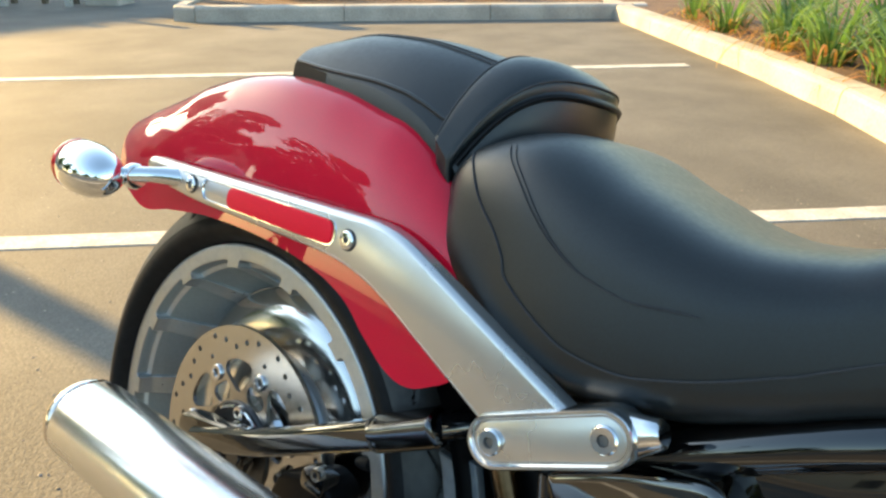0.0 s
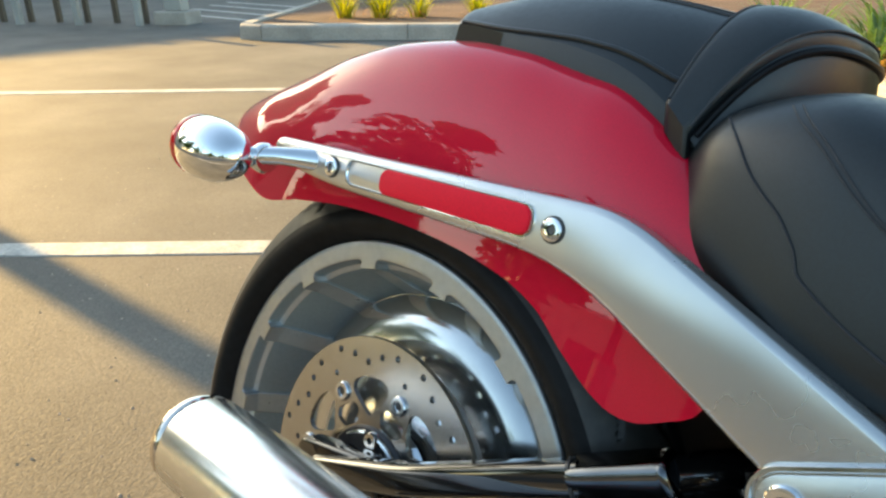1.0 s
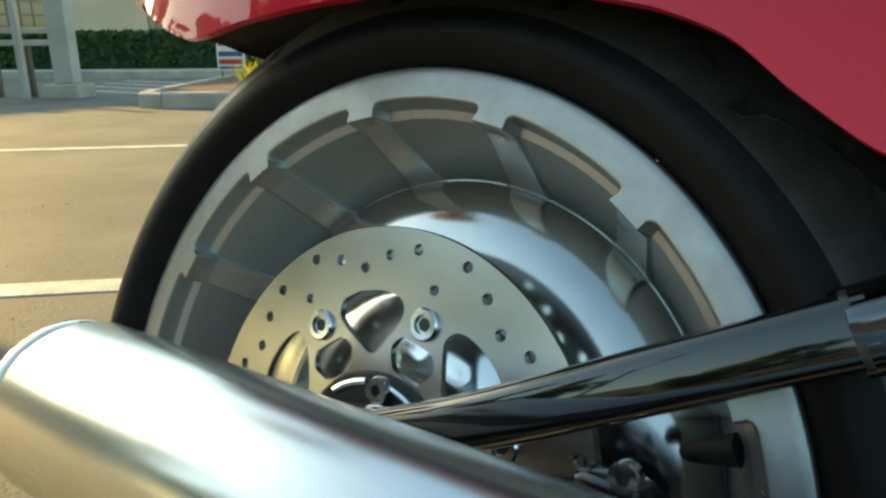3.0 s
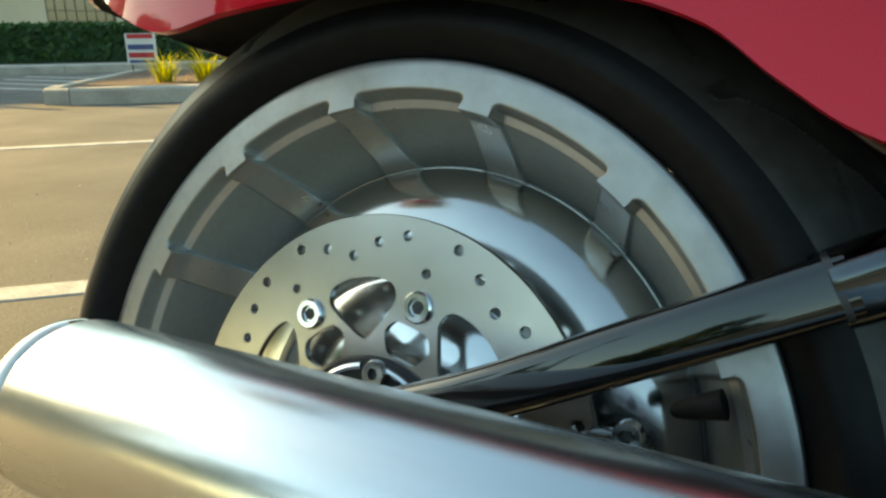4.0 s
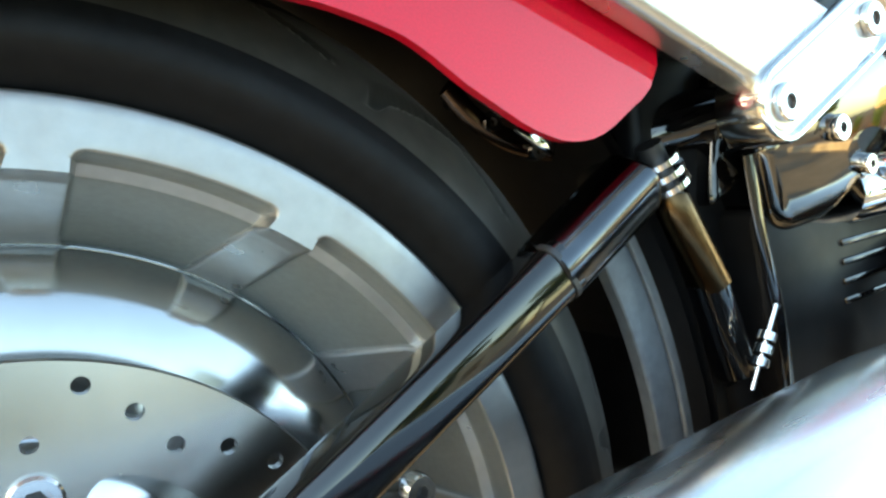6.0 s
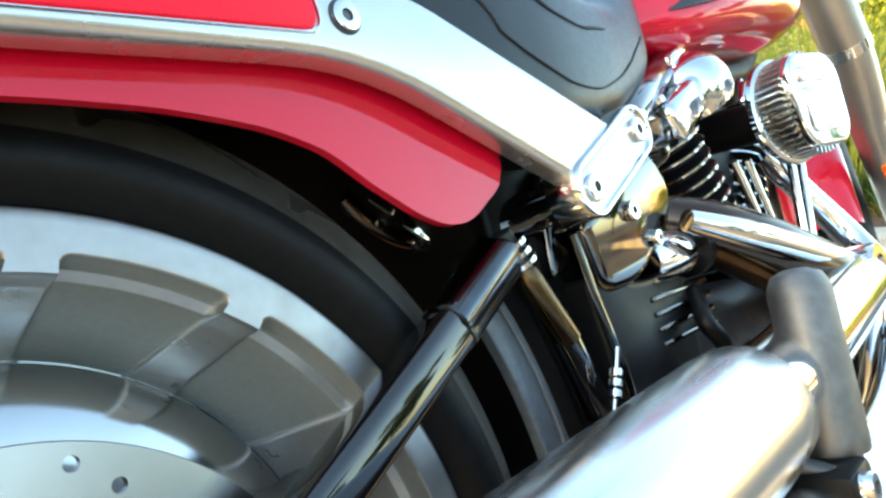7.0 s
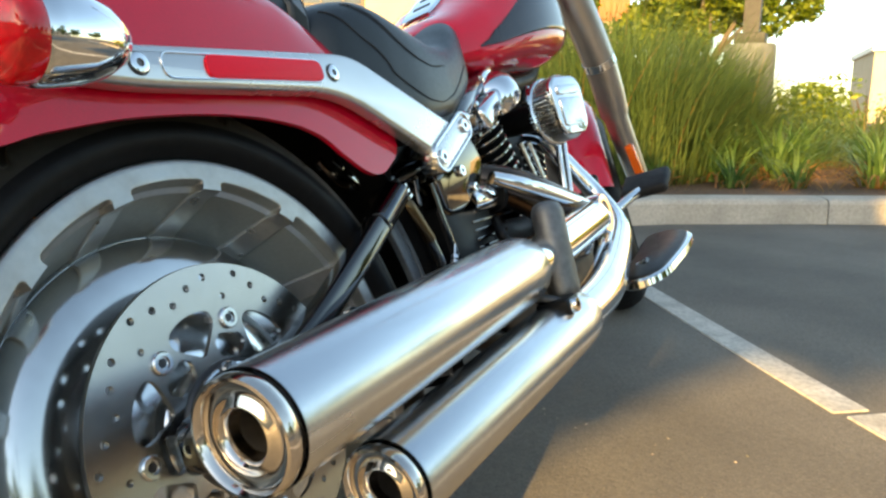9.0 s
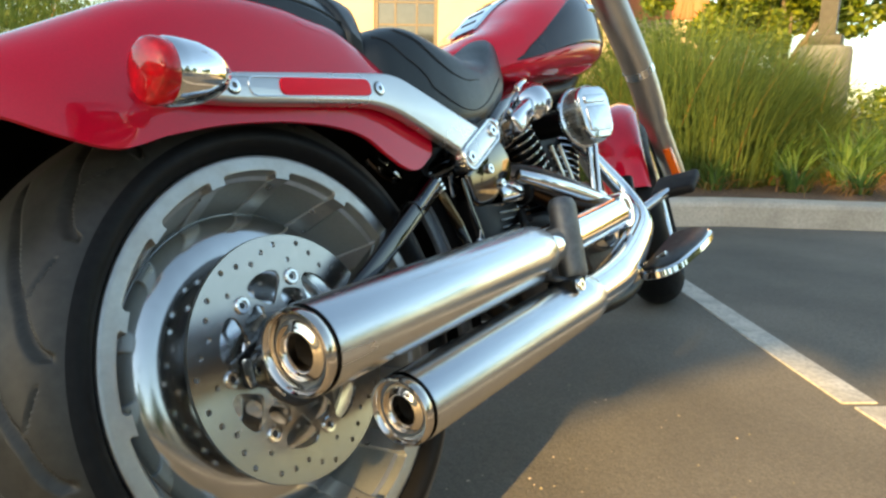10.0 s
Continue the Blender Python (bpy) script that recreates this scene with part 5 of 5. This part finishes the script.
def tree(x, y, z, trunk_h, crown, n, size, seed, label, mat=None, r=0.11):
    """crown: list of (dx, dy, dz, radius)."""
    rnd = random.Random(seed)
    root = new("tree")
    root.matrix_world = pose(x, y, z)
    tagged(root, label, "tree", group="trees behind the kerb")
    bm = tube([(0, 0, -0.05), (0.03, 0.02, trunk_h * 0.5), (0.0, 0.05, trunk_h)], [r * 1.25, r, r * 0.8], 12)
    for dx, dy, dz, cr in crown:
        tube([(0.0, 0.05, trunk_h * 0.92), (dx * 0.45, dy * 0.45, trunk_h + (dz - trunk_h) * 0.55), (dx, dy, dz)], [r * 0.6, r * 0.35, r * 0.1], 8, bm=bm)
    part("trunk", bm, BARK, root)
    bm = bmesh.new()
    for dx, dy, dz, cr in crown:
        for k in range(6):
            o = Vector((rnd.uniform(-1, 1), rnd.uniform(-1, 1), rnd.uniform(-0.7, 0.7))) * cr * 0.75
            leaf_cloud(bm, (dx + o.x, dy + o.y, dz + o.z), cr * rnd.uniform(0.35, 0.6), n // 6, size, rnd)
    part("crown", bm, mat or CANOPY, root, recalc=False, smooth=False)
    return root


for k, (x, y, s, n) in enumerate(((5.30, -0.12, 0.62, 120), (4.95, 0.30, 0.60, 110), (4.55, 0.10, 0.45, 70), (5.9, -0.75, 0.6, 110), (6.6, -0.3, 0.65, 100), (5.5, -1.6, 0.6, 100), (6.2, -2.6, 0.6, 90), (4.30, 0.55, 0.40, 60), (5.05, -0.75, 0.58, 110), (5.75, -0.2, 0.6, 110), (4.75, -0.25, 0.42, 80))):
    strap_clump(x, y, 0.125, s, n, 0.32, 10 + k)
for k, (x, y, s) in enumerate(((-1.43, 5.55, 0.55), (-0.85, 5.0, 0.6), (-0.45, 4.55, 0.62), (0.0, 4.1, 0.6), (0.45, 3.75, 0.6), (-1.95, 6.2, 0.55), (-0.3, 5.2, 0.7), (0.5, 4.6, 0.7), (-1.0, 6.0, 0.7), (1.0, 3.3, 0.55), (1.6, 2.7, 0.5))):
    strap_clump(x, y, 0.125, s, 110, 0.30 if x > -1 else 0.45, 40 + k, "clump of strap leaves with orange dead leaves")
grass_bush(4.75, 1.05, 0.125, 0.55, 0.75, 1.42, 3200, 1)
grass_bush(5.3, 1.0, 0.125, 0.8, 0.7, 1.50, 3000, 2)
grass_bush(4.5, 1.9, 0.125, 0.7, 0.7, 1.30, 2200, 3)
grass_bush(5.6, 0.42, 0.125, 0.5, 0.45, 0.72, 1300, 4)
grass_bush(7.4, -0.6, 0.125, 0.8, 0.8, 0.75, 1200, 5)
grass_bush(6.25, 0.62, 0.125, 0.65, 0.55, 1.42, 2800, 6)
grass_bush(1.35, 3.95, 0.125, 0.6, 0.6, 1.65, 2200, 7)
grass_bush(2.2, 4.1, 0.125, 0.6, 0.6, 1.75, 2200, 8)
grass_bush(2.9, 4.0, 0.125, 0.6, 0.6, 1.75, 2200, 9)
for k, (x, y, s) in enumerate(((-6.3, 4.95, 0.45), (-6.0, 5.25, 0.5), (-5.75, 5.6, 0.42), (-5.2, 6.0, 0.45), (-4.6, 6.5, 0.5))):
    strap_clump(x, y, 0.135, s, 90, 0.12, 70 + k, "lime-green leafy plant on the island", YELLOW_GREEN)
tree(14.3, 1.8, 0.125, 1.3, [(0, 0, 2.3, 0.9), (-0.3, 1.2, 2.3, 0.9), (0.2, -1.0, 2.4, 0.8), (-0.2, 0.3, 3.3, 1.1), (0.0, 1.9, 3.0, 0.9), (0.1, -1.3, 3.2, 0.7), (0, 0.7, 2.1, 0.8)], 2800, 0.085, 5, "yellow-green leafy tree behind the kerb")
# Added out of view: trunk and crown shade the ground round the motorcycle.
tree(-7.2, -0.35, 0.0, 2.35, [(0.1 * (-1) ** k, -1.5 + 0.24 * k, 2.88 + 0.05 * (k % 3), 0.30) for k in range(10)] + [(0, -1.4 + 0.34 * k, 3.28, 0.34) for k in range(7)] + [(0, -1.1 + 0.4 * k, 3.62, 0.32) for k in range(5)], 2700, 0.075, 8, "unseen slender tree added to cast shade", r=0.075)


for k, (x, y, h) in enumerate(((-19.0, -17.0, 5.5), (-9.5, -15.5, 6.4), (-2.0, -17.5, 5.2), (5.5, -15.5, 6.0), (13.0, -16.5, 5.6), (20.0, -15.0, 6.0))):
    tree(x, y, 0.0, h * 0.36, [(0, 0, h * 0.60, 1.8), (1.4, 0.3, h * 0.52, 1.4), (-1.5, -0.2, h * 0.50, 1.4), (0.5, 0.5, h * 0.85, 1.2), (-0.3, 0.8, h * 0.36, 1.4)], 900, 0.2, 90 + k, "broad green tree across the car park", TREE_DARK, 0.16)
for k, (x, y, h) in enumerate(((-11.5, -5.8, 6.0), (-15.5, -8.5, 7.0), (-8.5, -8.0, 5.5))):
    tree(x, y, 0.0, h * 0.36, [(0, 0, h * 0.60, 1.5), (1.2, -0.2, h * 0.52, 1.2), (-1.2, -0.4, h * 0.50, 1.2), (0.3, -0.3, h * 0.85, 1.0), (-0.3, 0.2, h * 0.36, 1.1)], 900, 0.17, 190 + k, "leafy green tree beside the parking bays", TREE_DARK, 0.14)
for k, (x, y, h) in enumerate(((12.6, 3.4, 1.9), (11.6, 1.9, 1.3), (12.0, 0.5, 0.95), (12.4, -0.9, 0.9), (11.5, -2.4, 0.9))):
    shrub(x, y, h, 60 + k)


# ---------------------------------------------------------------- lamp post
def lamp_post(x, y):
    root = new("lamp_post")
    root.matrix_world = pose(x, y, 0.125)
    tagged(root, "grey steel lamp post on a concrete pedestal", "lamp post")
    part("pedestal", lathe([(0.0001, -0.1), (0.245, -0.1), (0.24, 1.09), (0.225, 1.13), (0.0001, 1.14)], (0, 0, 0), "z", 40), PEDESTAL, root)
    part("base_cover", block(-0.14, 0.14, -0.14, 0.14, 1.132, 1.235, 0.012), POLE_GREY, root)
    part("pole", loft([[(sx_ * w, sy_ * w, z) for sx_, sy_ in ((-1, -1), (1, -1), (1, 1), (-1, 1))] for z, w in ((1.16, 0.075), (6.5, 0.06))]), POLE_GREY, root, smooth=False)
    part("lamp_head", block(-0.7, 0.1, -0.18, 0.18, 6.4, 6.55, 0.04), POLE_GREY, root)
    return root


lamp_post(7.30, 0.35)
lamp_post(-5.5, -12.5)


# ---------------------------------------------------------------- buildings
def building(name, corner, along, length, depth, height, mat, label, windows=(), band=None, awning=None):
    """A block with a wall that starts at corner and runs along a direction; windows: (from, to, low, high) on that wall."""
    d = Vector(along).normalized()
    back = Vector((-d.y, d.x))
    root = new(name)
    root.matrix_world = Matrix(((d.x, back.x, 0, corner[0]), (d.y, back.y, 0, corner[1]), (0, 0, 1, 0), (0, 0, 0, 1)))
    tagged(root, label, "building")
    xs = sorted({0, length, *[v for w in windows for v in w[:2]]})
    bm = bmesh.new()
    t = 0.25

    def solid(x0, x1, z0, z1):
        if x1 - x0 > 1e-4 and z1 - z0 > 1e-4:
            block(x0, x1, 0, t, z0, z1, bm=bm)
    for a, c in zip(xs, xs[1:]):
        spans = sorted([(w[2], w[3]) for w in windows if w[0] <= a + 1e-6 and w[1] >= c - 1e-6])
        z = -0.05
        for lo, hi in spans:
            solid(a, c, z, lo)
            z = hi
        solid(a, c, z, height)
    part("wall", bm, mat, root, smooth=False)
    bm = bmesh.new()
    block(0, t, t + 0.002, depth, -0.05, height, bm=bm)
    block(length - t, length, t + 0.002, depth, -0.05, height, bm=bm)
    block(t + 0.002, length - t - 0.002, depth - t, depth, -0.05, height, bm=bm)
    part("side_walls", bm, mat, root, smooth=False)
    part("roof", block(-0.15, length + 0.15, -0.15, depth + 0.15, height + 0.002, height + 0.3, 0.02), WHITE_PAINT, root, smooth=False)
    if band:
        part("upper_wall", block(-0.03, length + 0.03, -0.06, -0.004, band, height), STUCCO_RED, root, smooth=False)
    for x0, x1, z0, z1 in windows:
        fr = bmesh.new()
        bars = []
        w = 0.09
        block(x0, x0 + w, 0.03, 0.12, z0, z1, bm=fr)
        block(x1 - w, x1, 0.03, 0.12, z0, z1, bm=fr)
        block(x0 + w, x1 - w, 0.03, 0.12, z0, z0 + w, bm=fr)
        block(x0 + w, x1 - w, 0.03, 0.12, z1 - w, z1, bm=fr)
        nx, nz = max(1, round((x1 - x0) / 0.42)), max(1, round((z1 - z0) / 0.48))
        for i in range(1, nx):
            xx = x0 + (x1 - x0) * i / nx
            bars.append((xx - 0.02, xx + 0.02, 0.05, 0.10, z0 + w, z1 - w))
        for i in range(1, nz):
            zz = z0 + (z1 - z0) * i / nz
            bars.append((x0 + w, x1 - w, 0.055, 0.095, zz - 0.02, zz + 0.02))
        win = part("window", fr, MUNTIN, root, "brown window frame with glazing bars", smooth=False)
        for bar in bars:
            part("glazing_bar", block(*bar), MUNTIN, win, smooth=False)
        part("pane", block(x0 + 0.02, x1 - 0.02, 0.07, 0.08, z0 + 0.02, z1 - 0.02), WINDOW_DARK, win, smooth=False)
    return root


# wall seen beyond the seat, with its window
building("building", (9.92, 12.79), (0.52, -0.854), 9.0, 6.0, 5.2, STUCCO, "beige stucco building with a barred window", [(1.0, 2.4, 0.9, 4.2), (3.6, 5.0, 0.9, 4.2)])
building("building", (18.1, 9.6), (0.28, -0.96), 5.1, 8.0, 7.0, STUCCO, "stucco building with a terracotta upper wall", band=3.0)
building("building", (42.6, -2.0), (0.1, -1.0), 14.0, 8.0, 3.6, STUCCO, "low far building beyond the lawn", [(6.0, 9.0, 1.0, 2.6)])
# wall beyond the hedge, at the rear
building("building", (-27.0, -20.0), (0.0, 1.0), 65.0, 8.0, 5.9, STUCCO, "long beige building beyond the hedge", [(30 + 6.5 * k, 33 + 6.5 * k, 1.2, 4.0) for k in range(5)])
# across the car park, on the side from which the path looks
building("building", (30.0, -42.0), (-1.0, 0.05), 60.0, 10.0, 5.5, STUCCO, "long low stucco building across the car park", [(6 + 7 * k, 9 + 7 * k, 0.8, 3.2) for k in range(7)])


def hedge(name, a, b, width, height, n, seed):
    rnd = random.Random(seed)
    A, Bv = Vector((*a, 0)), Vector((*b, 0))
    d = (Bv - A).normalized()
    nn = Vector((-d.y, d.x, 0))
    bm = bmesh.new()
    L = (Bv - A).length
    for k in range(n):
        s, w, h = rnd.uniform(0, L), rnd.choice((-1, 1)) * rnd.uniform(0.8, 1.0) * width / 2, rnd.uniform(0.05, height)
        if rnd.random() < 0.3:
            w, h = rnd.uniform(-1, 1) * width / 2, height * rnd.uniform(0.93, 1.04)
        c = A + d * s + nn * w + Vector((0, 0, h))
        u = Vector((rnd.gauss(0, 1), rnd.gauss(0, 1), rnd.gauss(0, 1))).normalized()
        v = u.orthogonal().normalized()
        q = 0.10 * rnd.uniform(0.6, 1.3)
        bm.faces.new([bm.verts.new(c - u * q), bm.verts.new(c + v * q * 0.5), bm.verts.new(c + u * q), bm.verts.new(c - v * q * 0.5)])
    core = [(A + nn * (sg * width * 0.42)) for sg in (1, -1)]
    ends = [(Bv + nn * (sg * width * 0.42)) for sg in (1, -1)]
    ring = lambda z: [tuple(core[0] + Vector((0, 0, z))), tuple(core[1] + Vector((0, 0, z))), tuple(ends[1] + Vector((0, 0, z))), tuple(ends[0] + Vector((0, 0, z)))]
    loft([ring(-0.02), ring(height * 0.96)], bm=bm)
    return tagged(part(name, bm, HEDGE, recalc=False, smooth=False), "clipped dark green hedge before the wall", "hedge", kind="stuff")


hedge("hedge", (-24.0, 6.0), (-10.0, 20.0), 1.0, 0.95, 9000, 3)
kerb("kerb_rear", [(-18.5, 3.5), (-12.5, 7.2), (-8.0, 12.5)], 0.15, 0.5, "pinkish concrete kerb before the hedge")


def rail_shelter():
    """A white rail enclosure with a column on a plinth, and dark balusters."""
    root = new("rail_shelter")
    root.matrix_world = pose(-8.6, 4.05, 0, 0, 0, 214)
    tagged(root, "white rail enclosure with a column and dark balusters", "railing")
    part("plinth", block(-0.22, 0.22, -0.2, 0.2, -0.02, 0.16, 0.02), CONCRETE, root, smooth=False)
    part("column", block(-0.12, 0.12, -0.10, 0.10, 0.162, 1.25, 0.012), RAIL_PAINT, root, smooth=False)
    for z in (0.74, 0.60):
        part("rail", block(0.122, 4.0, -0.05, 0.05, z, z + 0.07, 0.01), RAIL_PAINT, root, smooth=False)
    for k in range(9):
        part("baluster", block(0.42 + 0.42 * k, 0.48 + 0.42 * k, -0.03, 0.03, -0.02, 0.598), MUNTIN, root, smooth=False)
    for k in range(4):
        part("thin_post", block(0.30 + 0.85 * k, 0.37 + 0.85 * k, 0.30, 0.37, -0.02, 1.1), RAIL_PAINT, root, smooth=False)
    return root


rail_shelter()


def small_sign():
    root = new("lawn_sign")
    root.matrix_world = pose(-8.6, 6.45, 0.04, 0, 0, 30)
    tagged(root, "small red white and blue sign on two stakes", "sign")
    for x in (-0.15, 0.15):
        part("stake", block(x - 0.008, x + 0.008, -0.008, 0.008, -0.05, 0.24), POLE_GREY, root, smooth=False)
    part("board", block(-0.21, 0.21, -0.012, 0.012, 0.2, 0.62), WHITE_PAINT, root, smooth=False)
    blue = material("sign_blue", (0.06, 0.08, 0.22), 0.5)
    red = material("sign_red", (0.5, 0.03, 0.04), 0.5)
    for z0, z1, m in ((0.55, 0.61, red), (0.40, 0.47, blue), (0.29, 0.36, red), (0.22, 0.26, blue)):
        for s in (-1, 1):
            part("sign_bar", block(-0.18, 0.18, s * 0.0145 - 0.002, s * 0.0145 + 0.002, z0, z1), m, root, smooth=False)


small_sign()


# ---------------------------------------------------------------- loose grit on the asphalt
def grit():
    rnd = random.Random(4)
    bm = bmesh.new()
    for k in range(2600):
        x, y = rnd.uniform(-2.6, 0.9), rnd.uniform(-0.9, 2.4)
        if rnd.random() > 0.35 + 0.65 * max(0.0, min(1.0, 0.5 + noise.noise((x * 2.0, y * 2.0, 3.0)) * 1.6)):
            continue
        r = rnd.uniform(0.0012, 0.0042) * (1.6 if rnd.random() < 0.04 else 1)
        turn = rnd.uniform(0, 6.28)
        pts = [Vector((r * rnd.uniform(0.7, 1.2) * math.cos(turn + q), r * rnd.uniform(0.7, 1.2) * math.sin(turn + q), r * rnd.uniform(-0.1, 0.3))) for q in (0, 1.3, 2.5, 3.8, 5.0)]
        top = bm.verts.new((x, y, r * 0.8))
        vs = [bm.verts.new((x + p.x, y + p.y, max(0.0, p.z))) for p in pts]
        for i in range(5):
            bm.faces.new((vs[i], vs[(i + 1) % 5], top))
    stone = material("grit_stone", (0.30, 0.26, 0.20), 0.85, 0.0, 60, 0.2, island=0.5)
    tagged(part("grit", bm, stone, smooth=False), "loose grit scattered over the asphalt", "grit", kind="stuff")


grit()
